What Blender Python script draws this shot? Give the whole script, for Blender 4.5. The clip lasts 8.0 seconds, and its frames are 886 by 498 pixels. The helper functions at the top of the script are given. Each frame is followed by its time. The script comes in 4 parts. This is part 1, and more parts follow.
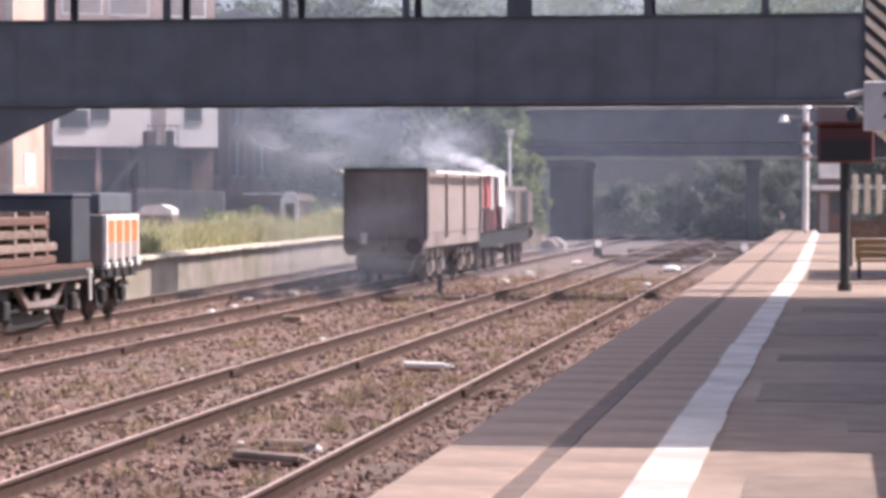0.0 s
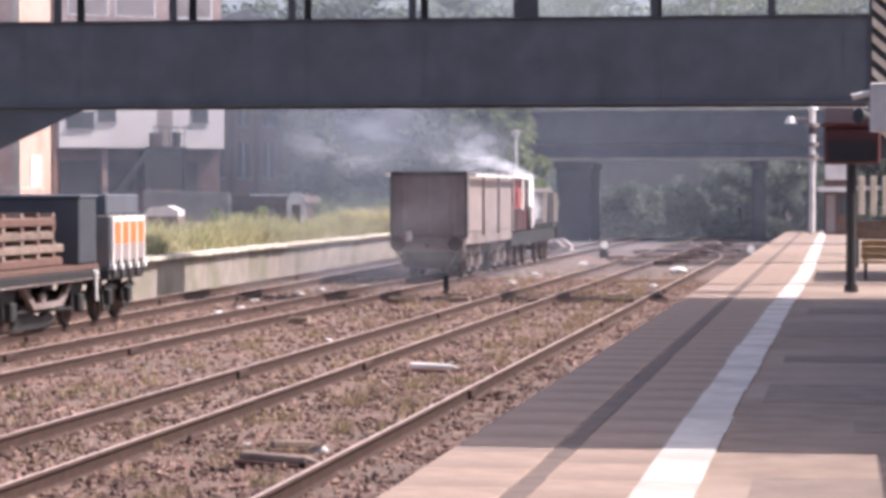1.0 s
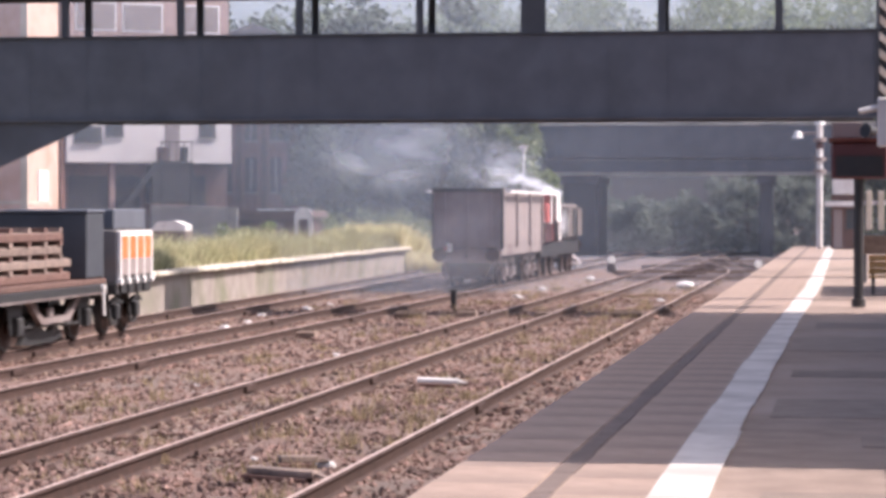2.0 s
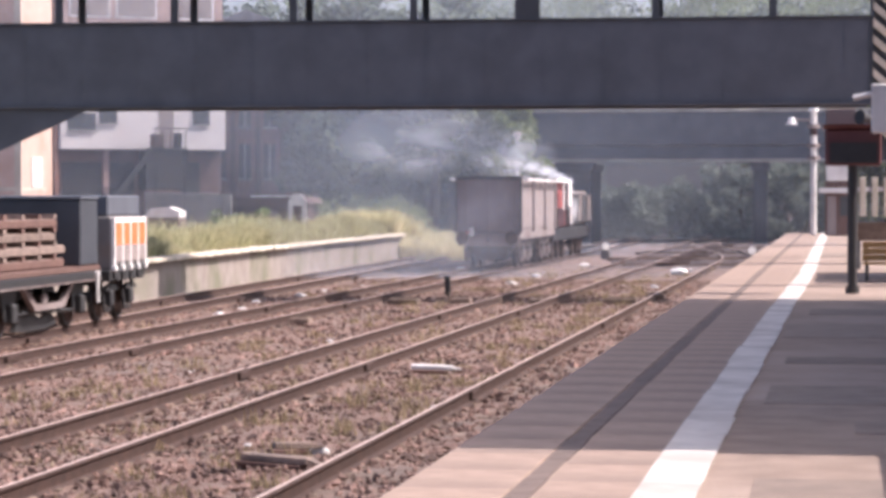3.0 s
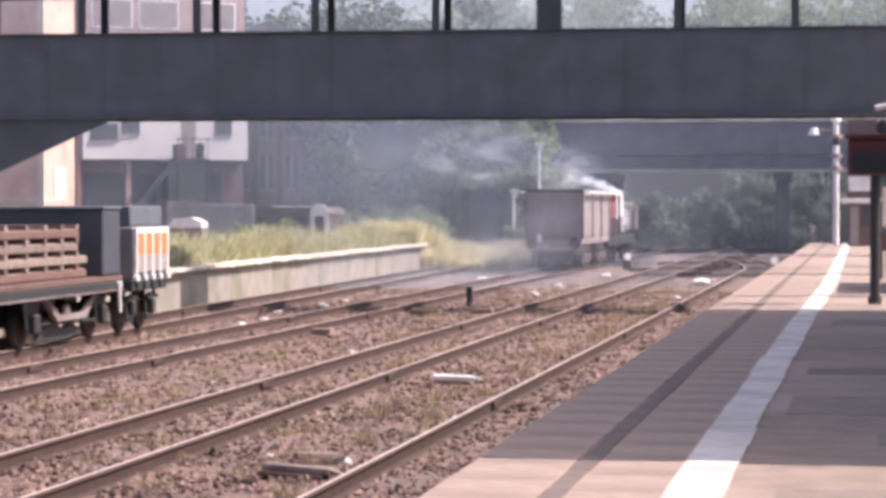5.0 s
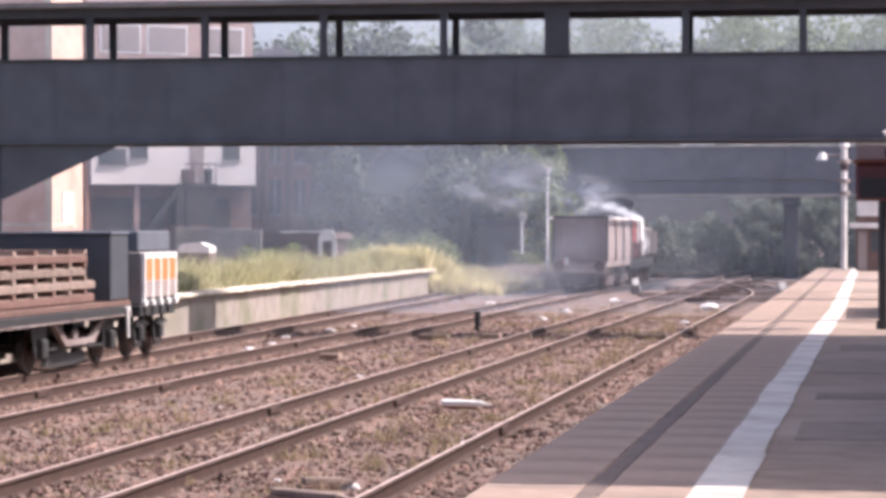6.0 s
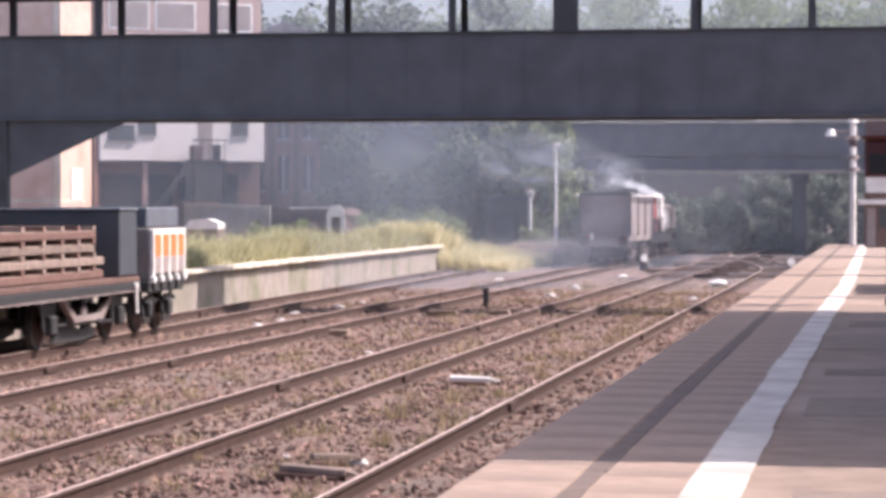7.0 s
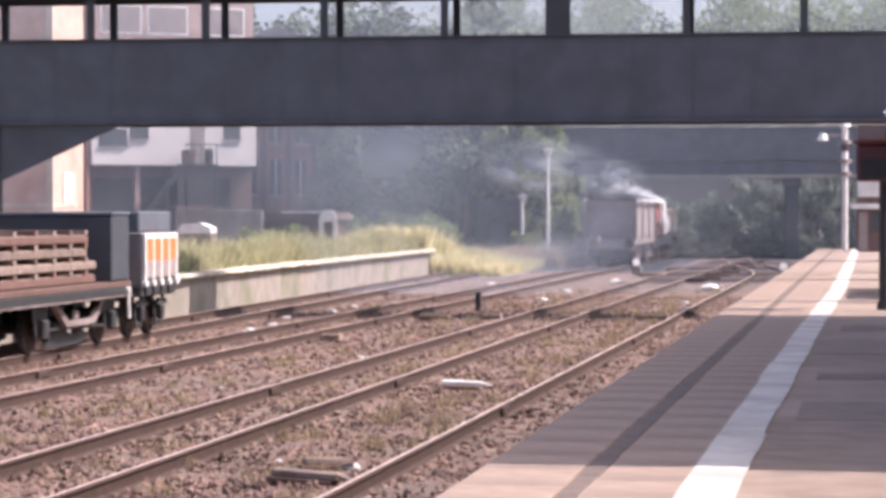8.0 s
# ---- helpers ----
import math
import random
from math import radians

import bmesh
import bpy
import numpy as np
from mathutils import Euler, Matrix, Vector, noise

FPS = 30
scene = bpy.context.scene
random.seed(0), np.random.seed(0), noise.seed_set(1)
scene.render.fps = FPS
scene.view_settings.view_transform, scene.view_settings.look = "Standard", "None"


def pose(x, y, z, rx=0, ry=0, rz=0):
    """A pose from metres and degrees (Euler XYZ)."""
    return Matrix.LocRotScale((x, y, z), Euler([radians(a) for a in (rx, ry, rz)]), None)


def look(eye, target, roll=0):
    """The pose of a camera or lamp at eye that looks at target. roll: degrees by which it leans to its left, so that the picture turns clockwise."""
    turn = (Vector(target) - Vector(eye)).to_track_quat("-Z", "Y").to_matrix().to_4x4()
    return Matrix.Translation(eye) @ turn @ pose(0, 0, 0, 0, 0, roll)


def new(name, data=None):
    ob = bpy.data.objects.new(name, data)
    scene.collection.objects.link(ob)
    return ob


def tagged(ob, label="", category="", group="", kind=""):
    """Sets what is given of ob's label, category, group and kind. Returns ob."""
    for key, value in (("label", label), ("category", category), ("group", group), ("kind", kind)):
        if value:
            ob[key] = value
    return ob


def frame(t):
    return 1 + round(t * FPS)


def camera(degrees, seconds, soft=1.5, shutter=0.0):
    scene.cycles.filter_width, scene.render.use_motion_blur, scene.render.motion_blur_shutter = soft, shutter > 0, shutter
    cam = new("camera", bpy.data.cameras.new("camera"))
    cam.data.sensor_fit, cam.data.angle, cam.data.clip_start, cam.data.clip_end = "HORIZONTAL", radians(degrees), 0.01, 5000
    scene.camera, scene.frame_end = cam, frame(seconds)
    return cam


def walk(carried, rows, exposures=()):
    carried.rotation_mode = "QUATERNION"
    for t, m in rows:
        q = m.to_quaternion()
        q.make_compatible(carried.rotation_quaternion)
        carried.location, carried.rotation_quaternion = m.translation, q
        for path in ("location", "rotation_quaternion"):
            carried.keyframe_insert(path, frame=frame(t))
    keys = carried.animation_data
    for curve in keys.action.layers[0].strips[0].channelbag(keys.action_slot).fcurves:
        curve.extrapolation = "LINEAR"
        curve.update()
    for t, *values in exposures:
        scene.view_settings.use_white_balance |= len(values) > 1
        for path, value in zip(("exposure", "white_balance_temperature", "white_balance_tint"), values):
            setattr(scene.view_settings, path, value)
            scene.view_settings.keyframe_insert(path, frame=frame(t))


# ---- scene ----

# ---------------------------------------------------------------- camera
cam = camera(20, 8.0, soft=3.8)
EYE_Z = 2.44
TURNS = (  # seconds, degrees to the left of the track, degrees of tilt
    (0.0, 8.815, -1.211), (0.1, 8.717, -1.225), (0.2, 8.587, -1.173), (0.3, 8.587, -1.147),
    (0.4, 8.665, -1.173), (0.5, 8.882, -1.161), (0.6, 8.834, -1.343), (0.7, 9.002, -1.356),
    (0.8, 9.041, -1.329), (0.9, 8.976, -1.329), (1.0, 8.959, -1.182), (1.1, 9.002, -1.133),
    (1.2, 9.041, -1.132), (1.3, 9.002, -1.251), (1.4, 9.132, -1.381), (1.5, 9.295, -1.355),
    (1.6, 9.274, -1.302), (1.7, 9.248, -1.171), (2.8, 8.814, -0.626), (2.9, 8.860, -0.949),
    (3.0, 8.988, -1.152), (3.1, 8.976, -1.133), (3.2, 9.067, -1.027), (3.3, 9.041, -1.028),
    (3.4, 8.873, -1.107), (3.5, 8.834, -1.133), (3.6, 8.665, -1.094), (3.7, 8.561, -1.173),
    (3.8, 8.769, -1.173), (3.9, 8.756, -1.133), (4.0, 8.968, -1.074), (4.1, 9.145, -1.027),
    (4.2, 9.158, -1.027), (4.3, 9.287, -1.040), (4.4, 9.248, -0.948), (4.5, 9.295, -0.937),
    (4.6, 9.597, -0.908), (4.7, 9.597, -0.934), (4.8, 9.494, -0.974), (4.9, 9.300, -1.105),
    (5.0, 9.488, -0.918), (5.1, 9.546, -0.777), (5.2, 9.565, -0.567), (6.3, 9.680, -0.343),
    (6.4, 9.662, -0.476), (6.5, 9.577, -0.600), (6.6, 9.559, -0.856), (6.7, 9.546, -1.026),
    (6.8, 9.688, -1.039), (6.9, 9.817, -0.973), (7.0, 9.865, -0.889), (7.1, 9.881, -0.881),
    (7.2, 9.765, -0.960), (7.3, 9.804, -0.947), (7.4, 9.817, -0.921), (7.5, 9.925, -0.812),
    (7.6, 9.946, -0.724), (7.7, 9.959, -0.737), (7.8, 9.791, -0.803), (7.9, 9.752, -0.816),
    (8.0, 9.687, -0.790),
)
walk(cam, [(t, pose(0, 0, EYE_Z, 90 + tilt, 0, left)) for t, left, tilt in TURNS],
     exposures=[(0.0, 0.66, 5980, 17), (3.5, 0.68, 5980, 17), (5.0, 0.75, 5980, 17), (6.5, 0.80, 5980, 17), (7.0, 0.73, 5980, 17), (8.0, 0.74, 5980, 17)])

# ---------------------------------------------------------------- light
SUN_EL, SUN_AZ = radians(50), radians(81.2)      # azimuth clockwise from +Y
world = bpy.data.worlds.new("sky")
scene.world = world
world.use_nodes = True
wn = world.node_tree
sky = wn.nodes.new("ShaderNodeTexSky")
sky.sky_type, sky.sun_disc = "NISHITA", False
sky.sun_elevation, sky.sun_rotation = SUN_EL, SUN_AZ
sky.dust_density, sky.ozone_density, sky.air_density = 5.0, 0.3, 0.9
wn.links.new(sky.outputs[0], wn.nodes["Background"].inputs[0])
wn.nodes["Background"].inputs[1].default_value = 0.14
sun = new("sun", bpy.data.lights.new("sun", "SUN"))
sun.data.energy, sun.data.angle, sun.data.color = 5.0, radians(0.6), (1.0, 0.88, 0.76)
to_sun = Vector((math.sin(SUN_AZ) * math.cos(SUN_EL), math.cos(SUN_AZ) * math.cos(SUN_EL), math.sin(SUN_EL)))
sun.matrix_world = look(to_sun * 50, (0, 0, 0))


# ---------------------------------------------------------------- materials
def mat(name, a, b, scale=4.0, rough=0.8, metal=0.0, bump=0.3, fine=40.0, dirt=None, dirt_scale=0.6, vary=0.0, island=False):
    """Two colours mixed by noise, a large-scale stain, fine relief, and a tint that varies piece by piece."""
    m = bpy.data.materials.new(name)
    m.use_nodes = True
    nt = m.node_tree
    n, link = nt.nodes, nt.links.new
    bsdf = n["Principled BSDF"]
    tc = n.new("ShaderNodeTexCoord")

    def noise_node(s, detail=5.0):
        t = n.new("ShaderNodeTexNoise")
        t.inputs["Scale"].default_value, t.inputs["Detail"].default_value = s, detail
        link(tc.outputs["Object"], t.inputs["Vector"])
        return t

    def ramp(src, lo, hi):
        r = n.new("ShaderNodeMapRange")
        r.inputs["From Min"].default_value, r.inputs["From Max"].default_value = lo, hi
        link(src, r.inputs["Value"])
        return r.outputs[0]

    def blend(fac, c1, c2, mode="MIX"):
        x = n.new("ShaderNodeMix")
        x.data_type, x.blend_type = "RGBA", mode
        if isinstance(fac, float):
            x.inputs[0].default_value = fac
        else:
            link(fac, x.inputs[0])
        for c, i in ((c1, 6), (c2, 7)):
            if isinstance(c, tuple):
                x.inputs[i].default_value = (*c, 1)
            else:
                link(c, x.inputs[i])
        return x.outputs[2]

    grain = noise_node(scale)
    col = blend(ramp(grain.outputs["Fac"], 0.3, 0.7), a, b)
    if dirt:
        col = blend(ramp(noise_node(dirt_scale, 3.0).outputs["Fac"], 0.45, 0.75), col, dirt)
    if vary:
        rnd = n.new("ShaderNodeNewGeometry").outputs["Random Per Island"] if island else n.new("ShaderNodeObjectInfo").outputs["Random"]
        hsv = n.new("ShaderNodeHueSaturation")
        v = n.new("ShaderNodeMapRange")
        v.inputs["To Min"].default_value, v.inputs["To Max"].default_value = 1 - vary, 1 + vary
        link(rnd, v.inputs["Value"])
        link(v.outputs[0], hsv.inputs["Value"])
        link(col, hsv.inputs["Color"])
        col = hsv.outputs[0]
    link(col, bsdf.inputs["Base Color"])
    bsdf.inputs["Roughness"].default_value, bsdf.inputs["Metallic"].default_value = rough, metal
    if bump:
        bp = n.new("ShaderNodeBump")
        bp.inputs["Strength"].default_value, bp.inputs["Distance"].default_value = bump, 0.02
        link(noise_node(fine, 4.0).outputs["Fac"], bp.inputs["Height"])
        link(bp.outputs[0], bsdf.inputs["Normal"])
    return m


M = {
    "ballast": mat("ballast", (0.12, 0.073, 0.057), (0.20, 0.132, 0.107), 9, 0.95, bump=1.0, fine=22, dirt=(0.13, 0.10, 0.085), dirt_scale=0.35),
    "stone": mat("ballast_stone", (0.125, 0.074, 0.06), (0.27, 0.172, 0.142), 1.1, 0.9, bump=0.4, vary=0.5, island=True, dirt=(0.075, 0.05, 0.042), dirt_scale=0.9),
    "earth": mat("earth", (0.16, 0.13, 0.09), (0.25, 0.21, 0.14), 0.6, 0.95, bump=0.6, fine=6, dirt=(0.10, 0.12, 0.05), dirt_scale=0.08),
    "rail": mat("rusty_rail", (0.038, 0.020, 0.016), (0.066, 0.035, 0.026), 6, 0.8, 0.1, bump=0.3),
    "railtop": mat("worn_rail_head", (0.66, 0.51, 0.44), (0.46, 0.33, 0.27), 5, 0.5, 0.3, bump=0.1),
    "sleeper": mat("sleeper_timber", (0.13, 0.09, 0.07), (0.22, 0.16, 0.125), 7, 0.9, bump=0.6, fine=25, vary=0.3),
    "asphalt": mat("platform_asphalt", (0.205, 0.15, 0.118), (0.30, 0.222, 0.176), 3, 0.9, bump=0.5, fine=60, dirt=(0.36, 0.275, 0.225), dirt_scale=0.5),
    "slab": mat("platform_slab", (0.252, 0.180, 0.142), (0.352, 0.256, 0.202), 5, 0.85, bump=0.3, vary=0.03, dirt=(0.185, 0.137, 0.113)),
    "coping": mat("coping_stone", (0.50, 0.44, 0.36), (0.64, 0.57, 0.48), 4, 0.85, bump=0.4, vary=0.12, dirt=(0.30, 0.27, 0.2)),
    "white_line": mat("worn_white_paint", (0.62, 0.565, 0.515), (0.48, 0.43, 0.39), 5, 0.7, bump=0.2, dirt=(0.33, 0.285, 0.25), dirt_scale=1.2),
    "brick_blue": mat("sooty_brick", (0.24, 0.19, 0.17), (0.33, 0.26, 0.23), 3, 0.9, bump=0.5, fine=18, vary=0.2),
    "brick_red": mat("red_brick", (0.33, 0.15, 0.10), (0.42, 0.22, 0.16), 3, 0.9, bump=0.5, fine=18, dirt=(0.25, 0.13, 0.1)),
    "brick_brown": mat("brown_brick", (0.19, 0.115, 0.10), (0.26, 0.16, 0.14), 3, 0.9, bump=0.5, fine=18, dirt=(0.15, 0.095, 0.085)),
    "brick_pink": mat("pink_brick", (0.36, 0.25, 0.22), (0.43, 0.31, 0.28), 3, 0.9, bump=0.4, fine=18, dirt=(0.31, 0.21, 0.19)),
    "platform_face": mat("stained_platform_face", (0.22, 0.185, 0.165), (0.30, 0.26, 0.23), 2, 0.9, bump=0.2, fine=14, dirt=(0.15, 0.15, 0.095), dirt_scale=0.7),
    "tar": mat("dark_tar", (0.115, 0.085, 0.072), (0.165, 0.122, 0.102), 5, 0.85, bump=0.4),
    "patch": mat("asphalt_patch", (0.19, 0.145, 0.118), (0.26, 0.20, 0.163), 4, 0.9, bump=0.5, fine=60, vary=0.12),
    "brick_dark": mat("dark_brick", (0.11, 0.075, 0.068), (0.16, 0.105, 0.095), 3, 0.9, bump=0.5, fine=18, dirt=(0.10, 0.07, 0.065)),
    "brick_orange": mat("orange_brick", (0.52, 0.36, 0.29), (0.60, 0.44, 0.37), 3, 0.9, bump=0.4, fine=18, dirt=(0.42, 0.27, 0.2)),
    "bridge": mat("grey_bridge_paint", (0.080, 0.088, 0.108), (0.102, 0.112, 0.136), 1.5, 0.7, bump=0.15, fine=12, dirt=(0.070, 0.076, 0.092), dirt_scale=0.8),
    "bridge_dark": mat("dark_bridge_paint", (0.04, 0.045, 0.055), (0.056, 0.062, 0.074), 2, 0.6, bump=0.15),
    "concrete": mat("weathered_concrete", (0.27, 0.26, 0.25), (0.36, 0.34, 0.32), 1.2, 0.9, bump=0.4, fine=15, dirt=(0.18, 0.175, 0.17), dirt_scale=0.4),
    "white": mat("white_cladding", (0.66, 0.62, 0.61), (0.60, 0.56, 0.55), 1.5, 0.8, bump=0.2, dirt=(0.52, 0.48, 0.47), dirt_scale=0.3),
    "glass": mat("dark_window_glass", (0.03, 0.035, 0.04), (0.045, 0.05, 0.055), 1, 0.3, bump=0.0),
    "black": mat("black_paint", (0.022, 0.022, 0.025), (0.035, 0.034, 0.034), 4, 0.55, bump=0.2),
    "grey_steel": mat("grey_wagon_steel", (0.16, 0.15, 0.15), (0.22, 0.205, 0.20), 2, 0.7, 0.1, bump=0.25, dirt=(0.19, 0.13, 0.10), dirt_scale=0.9),
    "pale_steel": mat("pale_dusty_steel", (0.215, 0.178, 0.172), (0.28, 0.233, 0.224), 2, 0.75, bump=0.2, dirt=(0.25, 0.195, 0.175), dirt_scale=0.8),
    "brown_steel": mat("brown_wagon_steel", (0.205, 0.17, 0.165), (0.265, 0.22, 0.21), 2, 0.8, 0.0, bump=0.25, dirt=(0.14, 0.10, 0.09), dirt_scale=0.7),
    "red": mat("faded_red_paint", (0.44, 0.11, 0.11), (0.50, 0.16, 0.15), 3, 0.55, bump=0.1, dirt=(0.36, 0.10, 0.09)),
    "dark_red": mat("dark_red_paint", (0.05, 0.016, 0.017), (0.07, 0.022, 0.023), 3, 0.5, bump=0.1),
    "sign_red": mat("maroon_sign_paint", (0.085, 0.026, 0.028), (0.115, 0.036, 0.038), 3, 0.5, bump=0.1),
    "dull_brown": mat("dull_brown_paint", (0.085, 0.068, 0.064), (0.125, 0.10, 0.094), 2.5, 0.75, bump=0.2, dirt=(0.16, 0.14, 0.135), dirt_scale=0.9),
    "orange": mat("orange_paint", (0.62, 0.11, 0.025), (0.70, 0.18, 0.05), 6, 0.65, bump=0.1, dirt=(0.55, 0.2, 0.09), dirt_scale=2),
    "white_paint": mat("white_paint", (0.78, 0.76, 0.74), (0.68, 0.66, 0.64), 5, 0.6, bump=0.15, dirt=(0.55, 0.52, 0.5), dirt_scale=2),
    "timber": mat("weathered_timber", (0.14, 0.105, 0.09), (0.27, 0.20, 0.165), 6, 0.85, bump=0.5, fine=30, vary=0.25),
    "stack": mat("dark_stacked_sleeper", (0.10, 0.055, 0.045), (0.16, 0.09, 0.072), 6, 0.85, bump=0.5, fine=30, vary=0.25),
    "yellow": mat("ochre_paint", (0.34, 0.20, 0.075), (0.42, 0.26, 0.11), 4, 0.7, bump=0.2),
    "bark": mat("bark", (0.07, 0.055, 0.04), (0.12, 0.095, 0.07), 6, 0.95, bump=0.8, fine=12),
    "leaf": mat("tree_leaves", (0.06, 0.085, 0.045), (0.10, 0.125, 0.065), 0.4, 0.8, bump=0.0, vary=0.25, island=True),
    # distance haze under the road bridge is put into this pale grey-green
    "leaf_hazed": mat("hazed_bank_leaves", (0.185, 0.215, 0.18), (0.26, 0.29, 0.245), 0.5, 0.9, bump=0.0, vary=0.08, island=True),
    # shrub green, raised so far trees look sunlit and hazy by colour
    "leaf_light": mat("shrub_and_hazed_leaves", (0.165, 0.205, 0.098), (0.265, 0.30, 0.16), 0.25, 0.8, bump=0.0, vary=0.25, island=True),
    "grass": mat("dry_grass", (0.38, 0.375, 0.215), (0.52, 0.48, 0.31), 0.8, 0.8, bump=0.0, vary=0.35, island=True),
    "straw": mat("straw_grass", (0.58, 0.54, 0.33), (0.70, 0.64, 0.43), 0.8, 0.8, bump=0.0, vary=0.3, island=True),
    "weed_pale": mat("dry_pale_weed", (0.42, 0.34, 0.28), (0.54, 0.45, 0.36), 0.8, 0.8, bump=0.0, vary=0.35, island=True),
    "weed": mat("track_weed", (0.26, 0.195, 0.115), (0.36, 0.285, 0.17), 0.8, 0.8, bump=0.0, vary=0.35, island=True),
    "steam": mat("white_steam", (0.85, 0.86, 0.90), (0.80, 0.82, 0.86), 1, 1.0, bump=0.0),
    # veil and far_veil: air haze as pale colour on large see-through shells
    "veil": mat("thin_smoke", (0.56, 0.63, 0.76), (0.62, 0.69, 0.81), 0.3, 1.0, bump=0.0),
    "far_veil": mat("distant_haze", (0.58, 0.63, 0.68), (0.64, 0.69, 0.73), 0.3, 1.0, bump=0.0),
    "low_smoke": mat("low_smoke", (0.64, 0.67, 0.74), (0.70, 0.73, 0.79), 0.5, 1.0, bump=0.0),
    "pale_smoke": mat("pale_smoke", (0.80, 0.83, 0.90), (0.84, 0.87, 0.93), 0.5, 1.0, bump=0.0),
    "smoke": mat("grey_smoke", (0.63, 0.69, 0.79), (0.69, 0.75, 0.84), 0.5, 1.0, bump=0.0),
    "roof": mat("grey_roofing", (0.17, 0.16, 0.16), (0.24, 0.22, 0.22), 2, 0.85, bump=0.4),
}


def see_through(m):
    """Flecks and leaves: half of the light passes to the far side."""
    nt = m.node_tree
    bsdf, out = nt.nodes["Principled BSDF"], nt.nodes["Material Output"]
    back, both = nt.nodes.new("ShaderNodeBsdfTranslucent"), nt.nodes.new("ShaderNodeMixShader")
    both.inputs[0].default_value = 0.5
    nt.links.new(bsdf.inputs["Base Color"].links[0].from_socket, back.inputs["Color"])
    nt.links.new(bsdf.outputs[0], both.inputs[1])
    nt.links.new(back.outputs[0], both.inputs[2])
    nt.links.new(both.outputs[0], out.inputs["Surface"])


def veil(m, low, high, scale=0.16, thin_from=None, round_edge=False):
    """Thin smoke and haze: mostly clear, thicker in drifting patches, thinning towards one side or towards its rim."""
    nt = m.node_tree
    out = nt.nodes["Material Output"]
    clear, both = nt.nodes.new("ShaderNodeBsdfTransparent"), nt.nodes.new("ShaderNodeMixShader")
    tc, patch = nt.nodes.new("ShaderNodeTexCoord"), nt.nodes.new("ShaderNodeTexNoise")
    patch.inputs["Scale"].default_value, patch.inputs["Detail"].default_value = scale, 4.0
    nt.links.new(tc.outputs["Object"], patch.inputs["Vector"])

    def span(src, lo, hi, to_lo, to_hi):
        r = nt.nodes.new("ShaderNodeMapRange")
        r.interpolation_type = "SMOOTHSTEP"
        for name, value in (("From Min", lo), ("From Max", hi), ("To Min", to_lo), ("To Max", to_hi)):
            r.inputs[name].default_value = value
        nt.links.new(src, r.inputs["Value"])
        return r.outputs[0]

    def times(p, q):
        x = nt.nodes.new("ShaderNodeMath")
        x.operation = "MULTIPLY"
        nt.links.new(p, x.inputs[0])
        nt.links.new(q, x.inputs[1])
        return x.outputs[0]

    amount = span(patch.outputs["Fac"], 0.3, 0.7, low, high)
    if thin_from:
        axes = nt.nodes.new("ShaderNodeSeparateXYZ")
        nt.links.new(tc.outputs["Object"], axes.inputs[0])
        amount = times(amount, span(axes.outputs["X"], thin_from[0], thin_from[1], 1.0, thin_from[2]))
    if round_edge:
        # puffs keep their own unit space: 0 in the middle, 1 at the rim
        flat, far = nt.nodes.new("ShaderNodeVectorMath"), nt.nodes.new("ShaderNodeVectorMath")
        flat.operation, far.operation = "MULTIPLY", "LENGTH"
        flat.inputs[1].default_value = (1, 0, 1)
        nt.links.new(tc.outputs["Object"], flat.inputs[0])
        nt.links.new(flat.outputs[0], far.inputs[0])
        amount = times(amount, span(far.outputs["Value"], 0.05, 0.93, 1.0, 0.0))
    nt.links.new(amount, both.inputs[0])
    thick = out.inputs["Surface"].links[0].from_socket
    nt.links.new(clear.outputs[0], both.inputs[1])
    nt.links.new(thick, both.inputs[2])
    nt.links.new(both.outputs[0], out.inputs["Surface"])


for key in ("veil", "far_veil", "low_smoke", "steam", "smoke", "pale_smoke", "grass", "straw", "leaf_light", "leaf_hazed", "weed", "weed_pale"):
    see_through(M[key])
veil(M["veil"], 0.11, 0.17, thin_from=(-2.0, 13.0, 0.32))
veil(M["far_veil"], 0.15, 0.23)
veil(M["low_smoke"], 0.14, 0.34, 1.6, round_edge=True)
veil(M["pale_smoke"], 0.20, 0.74, 2.2, round_edge=True)
veil(M["smoke"], 0.26, 0.44, 1.6, round_edge=True)


# ---------------------------------------------------------------- mesh helpers
def link_mesh(name, bm, material, smooth=False):
    me = bpy.data.meshes.new(name)
    bm.to_mesh(me)
    bm.free()
    for m in material if isinstance(material, (list, tuple)) else [material]:
        me.materials.append(m)
    if smooth:
        for p in me.polygons:
            p.use_smooth = True
    return me


def part(name, bm, material, parent=None, label="", smooth=False):
    """Links a bmesh, or shared mesh data, as one mesh object under a thing or part."""
    me = bm if isinstance(bm, bpy.types.Mesh) else link_mesh(name, bm, material, smooth)
    ob = new(name, me)
    ob.parent = parent
    if label:
        ob["label"] = label
    return ob


def thing(name, label, category, m=None, group="", kind=""):
    ob = new(name)
    if m is not None:
        ob.matrix_world = m
    return tagged(ob, label, category, group, kind)


def box(x0, y0, z0, x1, y1, z1, bevel=0.0, bm=None):
    bm = bm or bmesh.new()
    made = bmesh.ops.create_cube(bm, size=1.0)["verts"]
    for v in made:
        v.co = Vector(((x0 + x1) / 2 + v.co.x * (x1 - x0), (y0 + y1) / 2 + v.co.y * (y1 - y0), (z0 + z1) / 2 + v.co.z * (z1 - z0)))
    if bevel:
        edges = {e for v in made for e in v.link_edges}
        bmesh.ops.bevel(bm, geom=list(edges), offset=bevel, segments=1, affect="EDGES")
    return bm


